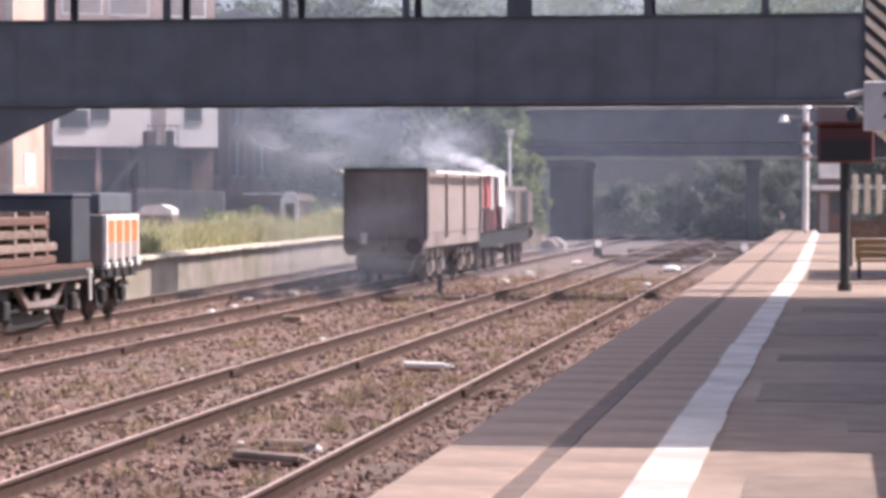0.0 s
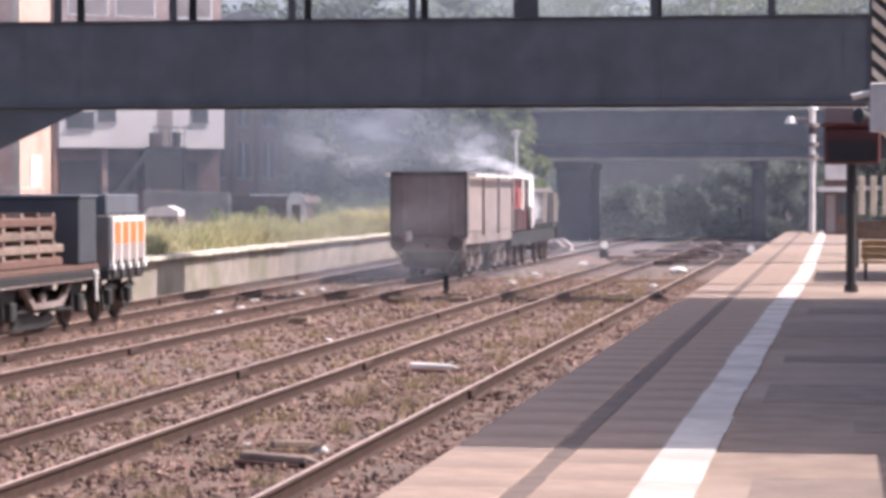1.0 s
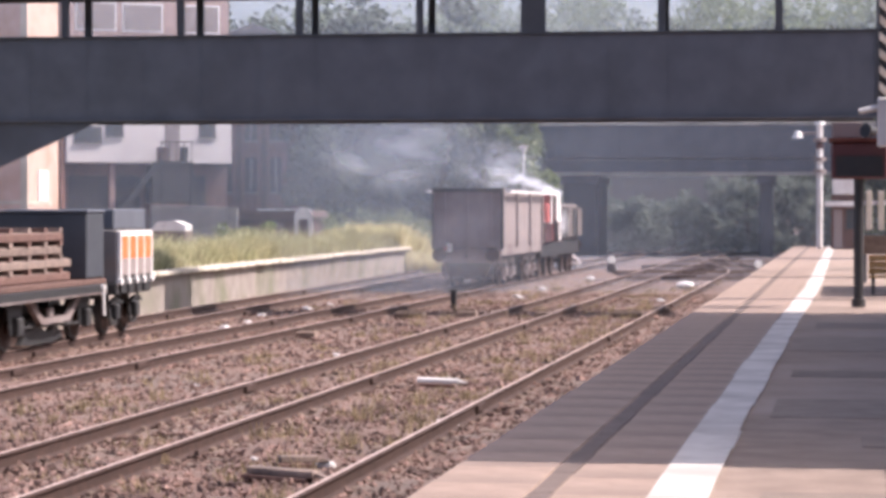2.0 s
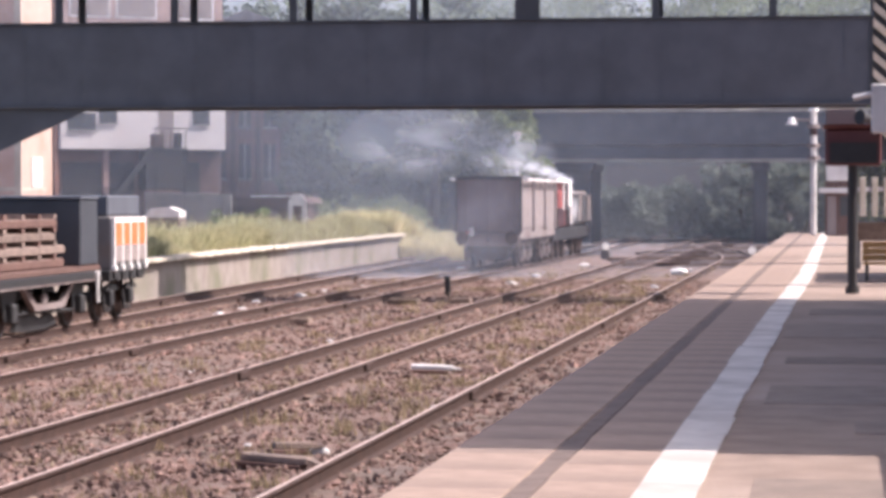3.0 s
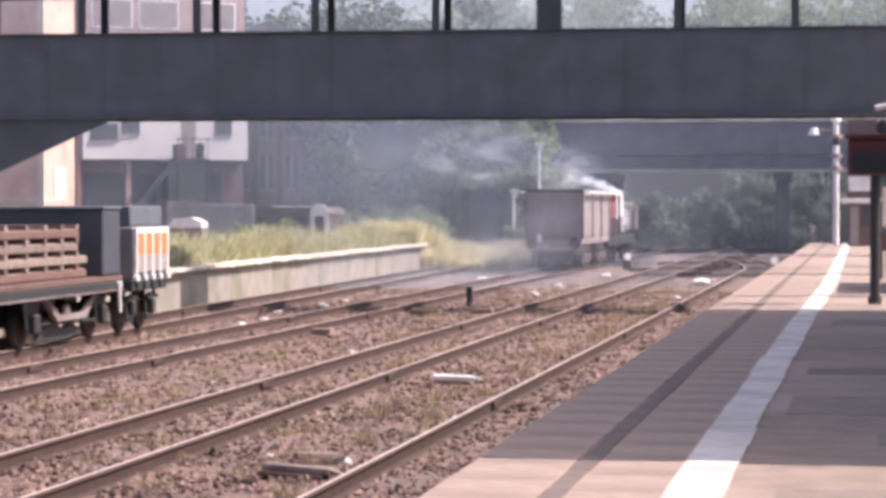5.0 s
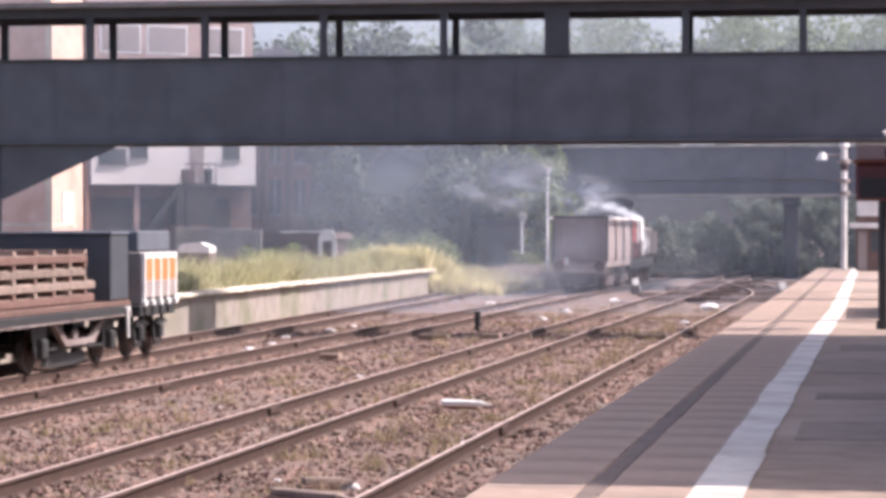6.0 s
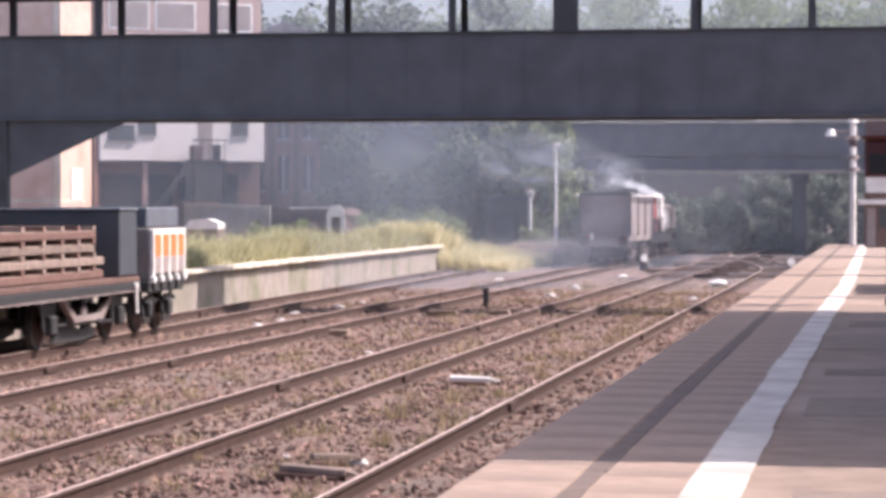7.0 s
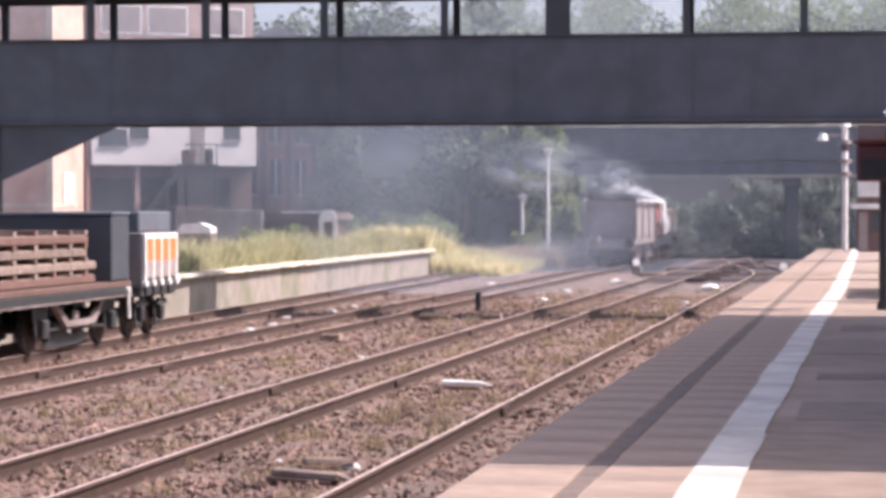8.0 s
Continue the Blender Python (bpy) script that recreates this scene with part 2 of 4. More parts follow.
def rod(p, q, r, n=10, bm=None, r2=None):
    bm = bm or bmesh.new()
    p, q = Vector(p), Vector(q)
    d = q - p
    m = Matrix.Translation((p + q) / 2) @ d.to_track_quat("Z", "Y").to_matrix().to_4x4()
    bmesh.ops.create_cone(bm, cap_ends=True, segments=n, radius1=r, radius2=r if r2 is None else r2, depth=d.length, matrix=m)
    return bm


def prism(points, axis, lo, hi, bm=None):
    """A flat outline, pushed along one axis."""
    bm = bm or bmesh.new()
    rows = []
    for w in (lo, hi):
        rows.append([bm.verts.new({"x": (w, a, b), "y": (a, w, b), "z": (a, b, w)}[axis]) for a, b in points])
    n = len(points)
    bm.faces.new(rows[0])
    bm.faces.new(rows[1][::-1])
    for i in range(n):
        bm.faces.new((rows[0][i], rows[1][i], rows[1][(i + 1) % n], rows[0][(i + 1) % n]))
    bmesh.ops.recalc_face_normals(bm, faces=bm.faces)
    return bm


def raw_mesh(name, verts, faces, material):
    """A mesh from numpy arrays of triangles or quads."""
    me = bpy.data.meshes.new(name)
    me.from_pydata(verts.tolist(), [], faces.tolist())
    me.materials.append(material)
    return me


# ---------------------------------------------------------------- ground and tracks
def ground():
    """One sheet from behind the camera to the horizon, finely divided where the ballast is near."""
    xs = np.concatenate([[-3000, -400, -120, -60, -40], np.arange(-30, 1.01, 0.5), [6, 20, 60, 200, 3000]])
    ys = np.concatenate([[-400, -60, -10], np.arange(0, 130, 0.5), [135, 145, 160, 200, 300, 600, 3500]])
    gx, gy = np.meshgrid(xs, ys, indexing="ij")
    rng = np.random.default_rng(3)
    near = (gx > -30) & (gx < 1) & (gy > 0) & (gy < 128)
    gz = np.full(gx.shape, -0.205) + near * rng.normal(0, 0.02, gx.shape)
    verts = np.stack([gx, gy, gz], -1).reshape(-1, 3)
    i, j = np.meshgrid(np.arange(len(xs) - 1), np.arange(len(ys) - 1), indexing="ij")
    a = (i * len(ys) + j).ravel()
    faces = np.stack([a, a + len(ys), a + len(ys) + 1, a + 1], -1)
    ob = new("ground", raw_mesh("ground", verts, faces, M["ballast"]))
    tagged(ob, "rust-stained stone ballast between the railway tracks", "ground", kind="structure")


RAIL_PROFILE = ((-0.07, -0.20), (0.07, -0.20), (0.07, -0.175), (0.014, -0.15), (0.014, -0.042), (0.037, -0.034), (0.037, -0.012), (0.023, 0.0),
                (-0.023, 0.0), (-0.037, -0.012), (-0.037, -0.034), (-0.014, -0.042), (-0.014, -0.15), (-0.07, -0.175))


def rail_mesh(path):
    """A rail section swept along points in plan; the worn head is the second material."""
    bm = bmesh.new()
    rings = [[bm.verts.new((x + a, y, b + 0.004 * math.sin(y * 0.9 + x))) for a, b in RAIL_PROFILE] for x, y in path]
    n = len(RAIL_PROFILE)
    for r, s in zip(rings, rings[1:]):
        for k in range(n):
            f = bm.faces.new((r[k], r[(k + 1) % n], s[(k + 1) % n], s[k]))
            f.material_index = 1 if k == 7 else 0
    bm.faces.new(rings[0])
    bm.faces.new(rings[-1])
    bmesh.ops.recalc_face_normals(bm, faces=bm.faces)
    return link_mesh("rail", bm, [M["rail"], M["railtop"]])


def centre_1(y):
    """Plan of the platform track: it draws over to its neighbour before the road bridge."""
    s = min(1, max(0, (y - 100) / 42))
    return -3.97 - 3.4 * s * s * (3 - 2 * s)


TRACK_PLANS = (centre_1, lambda y: -7.73, lambda y: -12.2, lambda y: -15.75 - 0.03 * (y - 59))


def sleeper_mesh():
    bm = box(-1.3, -0.125, -0.31, 1.3, 0.125, -0.198, 0.012)
    for x in (-0.7175, 0.7175):
        for s in (-1, 1):
            box(x + s * 0.095 - 0.03, -0.07, -0.21, x + s * 0.095 + 0.03, 0.07, -0.155, 0.01, bm)
    return link_mesh("sleeper", bm, M["sleeper"])


def tracks():
    data = sleeper_mesh()
    plates = box(-0.03, -0.3, -0.13, 0.03, 0.3, -0.03, 0.008)
    plate_data = link_mesh("fishplate", plates, M["rail"])
    rng = random.Random(5)
    for k, plan in enumerate(TRACK_PLANS):
        end = 260 if k else 140
        track = thing("railway_track", "rusty running rails on timber sleepers in brown ballast", "railway track", group="parallel tracks", kind="structure")
        ys = [-5, 20, 40, 60, 70] + list(range(80, 141, 4)) + [160, 260]
        ys = [y for y in ys if y <= end]
        for s in (-0.7175, 0.7175):
            part("rail", rail_mesh([(plan(y) + s, y) for y in ys]), None, track)
        y = 8.0
        while y < 118:
            ob = part("sleeper", data, None, track)
            ob.location = (plan(y), y, rng.uniform(-0.012, 0.006))
            ob.rotation_euler = (0, 0, rng.uniform(-0.015, 0.015))
            y += 0.76 if y < 70 else 1.52
        for y0 in range(14, 100, 18):
            for s in (-0.7175, 0.7175):
                ob = part("fishplate", plate_data, None, track)
                ob.location = (plan(y0) + s + 0.028, y0 + 3 * k + (2 if s > 0 else 0), -0.0)


# ---------------------------------------------------------------- platforms
PLAT_Z, EDGE = 0.94, -2.28


def platform():
    base = thing("platform", "asphalt station platform with stone edge and brick face", "platform", kind="structure")
    part("body", box(EDGE + 0.10, -12, -0.6, 10, 110, PLAT_Z - 0.012), M["asphalt"], base)
    part("ramp", prism([(110, -0.6), (110, PLAT_Z - 0.012), (117, -0.1), (117, -0.6)], "x", EDGE + 0.1, 8), M["asphalt"], base)
    rng = random.Random(2)
    cope = link_mesh("coping_slab", box(-0.30, -0.4545, -0.09, 0.30, 0.4545, 0, 0.004), M["slab"])
    y = 6.0
    while y < 110:
        ob = part("coping_slab", cope, None, base)
        ob.location = (EDGE + 0.298 + rng.uniform(-0.002, 0.002), y, PLAT_Z + rng.uniform(-0.0015, 0.0015))
        y += 0.912
    slab = link_mesh("paving_slab", box(-0.295, -0.4455, -0.04, 0.295, 0.4455, 0, 0.003), M["slab"])
    for x, off in ((-1.245, 0.25),):
        y = 9.0 + off
        while y < 110:
            ob = part("paving_slab", slab, None, base)
            ob.location = (x, y, PLAT_Z + rng.uniform(-0.0015, 0.001) - 0.003)
            y += 0.893
    # dark drainage joint, patched and uneven
    y = 6.0
    while y < 110:
        w, h = rng.uniform(0.05, 0.067), rng.uniform(0.5, 1.3)
        part("gutter", box(-1.61 - w, y, PLAT_Z - 0.03, -1.61 + w, y + h - 0.004, PLAT_Z - 0.003), M["tar"], base, "dark tarry drainage joint")
        y += h
    part("brick_face", box(EDGE + 0.10, -12, -0.4, EDGE + 0.16, 110, PLAT_Z - 0.1), M["brick_blue"], base)
    for x0, x1, y0, y1 in ((-0.55, 1.4, 18.6, 20.4), (-0.5, 1.7, 23.2, 24.1), (-0.62, 0.5, 27.5, 30.5), (0.1, 1.7, 16.3, 17.2), (-0.4, 1.7, 33.0, 34.6), (-0.3, 1.5, 48.0, 50.5), (-0.5, 1.2, 66, 70), (-0.45, 0.9, 12.6, 13.6)):
        part("asphalt_patch", box(x0, y0, PLAT_Z - 0.03, x1, y1, PLAT_Z - 0.006, 0.002), M["patch"], base)
    y = 5.0
    while y < 110:
        step = rng.uniform(1.2, 2.6)
        a, b = (float(np.interp(q, (12, 21, 30, 38, 50, 94), (-0.875, -0.86, -0.82, -0.77, -0.665, -0.665))) for q in (y, y + step))
        lw, rw = 0.155 + rng.uniform(-0.014, 0.014), 0.155 + rng.uniform(-0.014, 0.014)
        part("white_line", prism([(a - lw, y), (a + rw, y), (b + rw, y + step - 0.006), (b - lw, y + step - 0.006)], "z", PLAT_Z - 0.004, PLAT_Z + 0.006), M["white_line"], base, "worn white safety line")
        y += step


def station_shade():
    """Plain walls out of view that close the platform side and cast its shade."""
    b = thing("station_building", "plain brick station building beside the platform", "building", kind="structure")
    part("wall", box(4.0, 16.2, PLAT_Z, 9.5, 38.6, PLAT_Z + 8.1), M["brick_red"], b)
    part("roof", box(3.9, 16.0, PLAT_Z + 8.1, 9.6, 38.8, PLAT_Z + 8.35), M["roof"], b)
    # unseen walls, their heights set by how far the shade must reach
    c = thing("shade_wall", "unseen brick walls added to shade the back of the platform", "wall", kind="structure")
    part("wall", box(1.75, -12, PLAT_Z, 2.1, 16.0, PLAT_Z + 1.83), M["brick_red"], c)
    part("wall", box(2.45, 45.6, PLAT_Z, 2.7, 52.5, PLAT_Z + 3.5), M["brick_red"], c)


def left_edge(y):
    return -16.95 - 0.03 * (y - 59)


def left_platform():
    base = thing("platform", "disused grassy platform with pale stone edge", "platform", kind="structure")
    y0, y1 = 30, 106
    for a, b, name, mt in ((0.25, -9, "body", "earth"),):
        pts = [(left_edge(y0) - a, y0), (left_edge(y1) - a, y1), (left_edge(y1) + b, y1), (left_edge(y0) + b, y0)]
        part(name, prism(pts, "z", -0.5, PLAT_Z - 0.03), M[mt], base)
    part("ramp", prism([(106, -0.5), (106, PLAT_Z - 0.03), (114, -0.1), (114, -0.5)], "x", left_edge(110) - 9, left_edge(110) - 0.1), M["earth"], base)
    ang = math.atan(0.03)
    cope = link_mesh("coping_slab", box(-0.3, -0.6, -0.11, 0.3, 0.6, 0, 0.02), M["coping"])
    rng = random.Random(8)
    y = 31.0
    while y < 106:
        ob = part("coping_slab", cope, None, base)
        ob.location = (left_edge(y) - 0.28 + rng.uniform(-0.02, 0.02), y, PLAT_Z + rng.uniform(-0.015, 0.012))
        ob.rotation_euler = (rng.uniform(-0.006, 0.006), 0, ang)
        y += 1.215
    pts = [(left_edge(y0) - 0.2, y0), (left_edge(y1) - 0.2, y1), (left_edge(y1) - 0.3, y1), (left_edge(y0) - 0.3, y0)]
    part("brick_face", prism(pts, "z", -0.4, PLAT_Z - 0.12), M["platform_face"], base)


# ---------------------------------------------------------------- footbridge
def footbridge():
    ang = 1.2
    fb = thing("footbridge", "dark grey covered steel footbridge across the tracks", "footbridge", pose(-0.5, 64, 0, 0, 0, ang), kind="structure")
    L, R = -27.0, 1.22
    for y, name in ((0.0, "girder"), (2.2, "girder")):
        g = part(name, box(L, y - 0.05, 4.86, R, y + 0.05, 6.985, 0.01), M["bridge"], fb)
        part("flange", box(L, y - 0.16, 4.80, R, y + 0.16, 4.858), M["bridge"], g)
        part("flange", box(L, y - 0.12, 6.987, R, y + 0.12, 7.035), M["bridge_dark"], g)
        x = R - 0.6
        while x > L:
            part("stiffener", box(x - 0.03, y - 0.062, 4.88, x + 0.03, y - 0.051, 6.975), M["bridge"], g)
            x -= 1.52
        part("head_beam", box(L, y - 0.08, 8.12, R, y + 0.08, 8.35), M["bridge_dark"], fb)
        k = 0
        for x in (-1.2, -4.15, -7.42, -10.35, -13.5, -16.65, -19.75, -22.8, -25.8):
            w = 0.32 if k == 2 and y == 0 else 0.095
            part("mullion", box(x - w, y - 0.07, 7.035, x + w, y + 0.07, 8.12), M["bridge_dark"], fb)
            k += 1
    part("deck", box(L, 0.06, 5.9, R, 2.14, 6.0), M["bridge_dark"], fb)
    part("roof", box(L, -0.35, 8.36, R, 2.55, 8.5), M["roof"], fb)
    screen = part("stair_screen", box(3.4, -0.02, 3.2, 3.5, 0.06, 8.3), M["bridge_dark"], fb, "pale slanting slats of the stair")
    part("back_panel", box(1.31, 0.10, 3.4, 3.4, 0.15, 8.3), M["bridge_dark"], screen)
    for k in range(11):
        z = 4.3 + 0.42 * k
        part("slat", prism([(1.24, z), (1.24, z + 0.21), (3.4, z - 1.69), (3.4, z - 1.90)], "y", -0.04, 0.04), M["coping"], screen)
    part("end_post", box(1.221, -0.09, 3.9, 1.30, -0.045, 8.35), M["bridge_dark"], fb)
    for y in (0.0, 2.2):
        part("column", box(2.6, y + 0.07, 0.9, 2.9, y + 0.3, 8.0), M["bridge_dark"], fb)
    # knee bracket and column at the far end
    part("bracket", prism([(-18.87, 4.795), (-22.2, 3.32), (-22.2, 4.795)], "y", -0.045, 0.045), M["bridge"], fb)
    for x, y in ((-22.21, 0.0), (-23.9, 2.2)):
        part("column", box(x - 0.34, y - 0.14, -0.3, x, y + 0.14, 4.79), M["bridge_dark"], fb)


# ---------------------------------------------------------------- road bridge
def road_bridge():
    rb = thing("road_bridge", "hazy concrete and steel road bridge over the tracks", "road bridge", pose(0, 147, 0, 0, 0, 1.5), kind="structure")
    L, R = -60, 40
    part("parapet", box(L, -0.2, 5.55, R, 0.2, 7.45, 0.03), M["bridge"], rb)
    x = L + 2.0
    while x < R:
        part("parapet_pilaster", box(x - 0.2, -0.27, 5.56, x + 0.2, -0.203, 7.44, 0.01), M["bridge"], rb)
        x += 4.1
    part("coping", box(L, -0.28, 7.45, R, 0.28, 7.62, 0.03), M["concrete"], rb)
    part("girder", box(L, -0.1, 4.75, R, 0.3, 5.5, 0.02), M["bridge"], rb)
    part("ledge", box(L, -0.35, 4.55, R, 0.3, 4.75, 0.02), M["concrete"], rb)
    part("deck", box(L, 0.35, 4.9, R, 8.6, 5.6), M["concrete"], rb)
    part("parapet", box(L, 8.7, 4.75, R, 9.1, 7.5, 0.03), M["brick_blue"], rb)
    for x, w in ((-15.4, 1.0), (-4.6, 0.4)):
        part("pier", box(x - w, 0.1, -0.3, x + w, 8.5, 4.55, 0.05), M["bridge_dark"], rb)
        part("pier_cap", box(x - w - 0.15, -0.05, 4.1, x + w + 0.15, 8.6, 4.54, 0.03), M["bridge"], rb)
    for a, b in ((L, -30), (4, R)):
        part("abutment", box(a, 0.1, -0.3, b, 8.5, 4.74), M["brick_blue"], rb)


# ---------------------------------------------------------------- plants
def leaf_cloud(rng, centres, radii, count, size, flat=0.5):
    """Small bent leaves scattered over clumps; two triangles each."""
    idx = rng.integers(0, len(centres), count)
    d = rng.normal(size=(count, 3))
    d /= np.linalg.norm(d, axis=1, keepdims=True)
    p = np.asarray(centres)[idx] + d * (np.asarray(radii)[idx] * rng.uniform(0.45, 1.05, count) ** 0.6)[:, None]
    a = rng.normal(size=(count, 3))
    a /= np.linalg.norm(a, axis=1, keepdims=True)
    b = np.cross(a, rng.normal(size=(count, 3)))
    b /= np.linalg.norm(b, axis=1, keepdims=True)
    s = (size * rng.uniform(0.6, 1.4, count))[:, None]
    verts = np.stack([p - a * s, p + b * s * flat, p + a * s, p - b * s * flat + np.cross(a, b) * s * 0.25], 1).reshape(-1, 3)
    k = np.arange(count)[:, None] * 4
    return verts, np.concatenate([k + [0, 1, 2], k + [0, 2, 3]], 0)


def tree(name, label, x, y, height, spread, seed, leaf="leaf", base=-0.2, leaves=5000, leaf_size=0.22, low=0.3):
    rng = np.random.default_rng(seed)
    t = thing(name, label, "tree", pose(x, y, base), group="trees behind the yard")
    bm = bmesh.new()
    top = Vector((rng.normal(0, 0.4), rng.normal(0, 0.4), height * 0.7))
    rod((0, 0, 0), top * 0.5, height * 0.022 + 0.06, 8, bm, height * 0.016 + 0.03)
    rod(top * 0.5, top, height * 0.016 + 0.03, 8, bm, 0.05)
    centres, radii = [], []
    for k in range(11):
        h = height * rng.uniform(low, 0.72)
        ang = k * 2.4 + rng.uniform(-0.4, 0.4)
        reach = spread * rng.uniform(0.35, 0.85) * (1.15 - abs(h / height - 0.5))
        tip = Vector((math.cos(ang) * reach, math.sin(ang) * reach, h + height * rng.uniform(0.05, 0.2)))
        rod(top * min(1, h / top.z * 0.85), tip, 0.09, 6, bm, 0.03)
        for _ in range(4):
            centres.append(np.array(tip) + rng.normal(0, spread * 0.22, 3))
            radii.append(spread * rng.uniform(0.16, 0.34))
    for _ in range(6):
        centres.append(np.array([rng.normal(0, spread * 0.25), rng.normal(0, spread * 0.25), height * rng.uniform(0.75, 0.97)]))
        radii.append(spread * rng.uniform(0.18, 0.32))
    part("trunk", bm, M["bark"], t)
    part("crown", raw_mesh("crown", *leaf_cloud(rng, centres, radii, leaves, leaf_size), M[leaf]), None, t)
    return t


# ---------------------------------------------------------------- rolling stock
def wheelset(parent, y, r=0.45, face=None):
    for s in (-1, 1):
        w = part("wheel", rod((s * 0.68, y, r), (s * 0.80, y, r), r, 20), M["black"], parent)
        part("rim", rod((s * 0.80, y, r), (s * 0.815, y, r), r * 0.86, 20), M["rail"], w)
        part("hub", rod((s * 0.815, y, r), (s * 0.86, y, r), 0.12, 12), M["rail"], w)
    part("axle", rod((-0.68, y, r), (0.68, y, r), 0.07, 8), M["black"], parent)


def axle_gear(parent, y, r=0.45, colour="grey_steel"):
    """Axleguard, box and leaf spring on both sides of an axle."""
    for s in (-1, 1):
        x0, x1 = sorted((s * 0.95, s * 0.99))
        g = part("axleguard", prism([(y - 0.55, 0.95), (y - 0.42, 0.95), (y - 0.16, 0.28), (y + 0.16, 0.28), (y + 0.42, 0.95), (y + 0.55, 0.95), (y + 0.24, 0.18), (y - 0.24, 0.18)], "x", x0, x1), M[colour], parent)
        x0, x1 = sorted((s * 0.88, s * 1.10))
        part("axlebox", box(x0, y - 0.13, 0.30, x1, y + 0.13, 0.60, 0.03), M[colour], g)
        x0, x1 = sorted((s * 0.99, s * 1.07))
        bm = bmesh.new()
        for k in range(4):
            box(x0, y - 0.50 + 0.1 * k, 0.61 + 0.03 * k, x1, y + 0.50 - 0.1 * k, 0.64 + 0.03 * k, 0, bm)
        part("leaf_spring", bm, M["black"], g)


def buffers(parent, y, way, z=1.05):
    for x in (-0.87, 0.87):
        b = part("buffer", rod((x, y, z), (x, y + way * 0.42, z), 0.09, 12, None, 0.07), M["black"], parent)
        part("buffer_head", rod((x, y + way * 0.42, z), (x, y + way * 0.47, z), 0.23, 16), M["rail"], b)
    part("coupling_hook", rod((0, y, z), (0, y + way * 0.3, z - 0.08), 0.05, 8), M["black"], parent)


def narrow(w, k):
    """Brings the bodywork to its true width; wheels keep the gauge."""
    for c in w.children:
        if not c.name.startswith(("wheel", "axle", "buffer.", "coupling")):
            c.data.transform(Matrix.Diagonal((k, 1, 1, 1)))


def box_wagon():
    w = thing("box_wagon", "tall brown steel box wagon with pale ribbed sides", "wagon")
    L = 10.9
    part("underframe", box(-1.2, 0.05, 0.92, 1.2, L - 0.05, 1.22, 0.02), M["black"], w)
    part("buffer_beam", box(-1.3, 0.0, 0.78, 1.3, 0.12, 1.24, 0.02), M["brown_steel"], w)
    part("end_panel", box(-1.36, 0.0, 1.28, 1.36, 0.06, 3.16, 0.01), M["brown_steel"], w)
    part("end_panel", box(-1.36, L - 0.06, 1.28, 1.36, L, 3.16, 0.01), M["brown_steel"], w)
    for x in (-0.92, 0.0, 0.92):
        part("end_post", box(x - 0.05, -0.05, 1.0, x + 0.05, -0.002, 3.1, 0.01), M["brown_steel"], w)
    part("end_rail", box(-1.40, -0.06, 3.10, 1.40, 0.0, 3.22, 0.01), M["black"], w)
    for x in (-1.41, 1.34):
        part("corner_post", box(x, -0.06, 1.22, x + 0.07, 0.14, 3.18, 0.01), M["black"], w)
    for s in (-1, 1):
        for k in range(3):
            y0, y1 = 0.2 + 3.55 * k, 0.2 + 3.55 * k + 3.3
            x0, x1 = sorted((s * 1.30, s * 1.36))
            p = part("side_panel", box(x0, y0, 1.40, x1, y1, 3.06, 0.01), M["pale_steel"], w, "dusty pale side panel")
            x0, x1 = sorted((s * 1.26, s * 1.40))
            # white colour here stands in for sun on the top edge
            part("top_rim", box(x0, y0, 3.065, x1, y1, 3.15, 0.01), M["white_paint"], p)
        for k in range(4):
            y = 0.10 + 3.55 * k
            x0, x1 = sorted((s * 1.30, s * 1.44))
            part("rib", box(x0, y - 0.09 + 0.06, 1.25, x1, y + 0.12 + 0.06, 3.22, 0.015), M["brown_steel"], w)
        x0, x1 = sorted((s * 1.20, s * 1.34))
        part("solebar", box(x0, 0.13, 1.0, x1, L - 0.05, 1.39, 0.01), M["brown_steel"], w)
    part("roof", prism([(-1.3, 3.0), (-0.9, 3.13), (0, 3.19), (0.9, 3.13), (1.3, 3.0)], "y", 0.07, L - 0.07), M["grey_steel"], w)
    part("hopper_bottom", prism([(-1.1, 0.95), (-0.62, 0.28), (0.62, 0.28), (1.1, 0.95)], "y", 0.25, L - 0.3), M["black"], w)
    for y in (1.6, 3.4, 7.5, 9.3):
        wheelset(w, y)
        axle_gear(w, y, colour="pale_steel")
    buffers(w, 0.0, -1)
    lamp = part("tail_lamp", box(-0.80, -0.22, 1.12, -0.60, -0.07, 1.42, 0.03), M["white_paint"], w, "white tail lamp")
    part("lens", rod((-0.7, -0.22, 1.25), (-0.7, -0.25, 1.25), 0.06, 12), M["red"], lamp)
    narrow(w, 0.83)
    return w


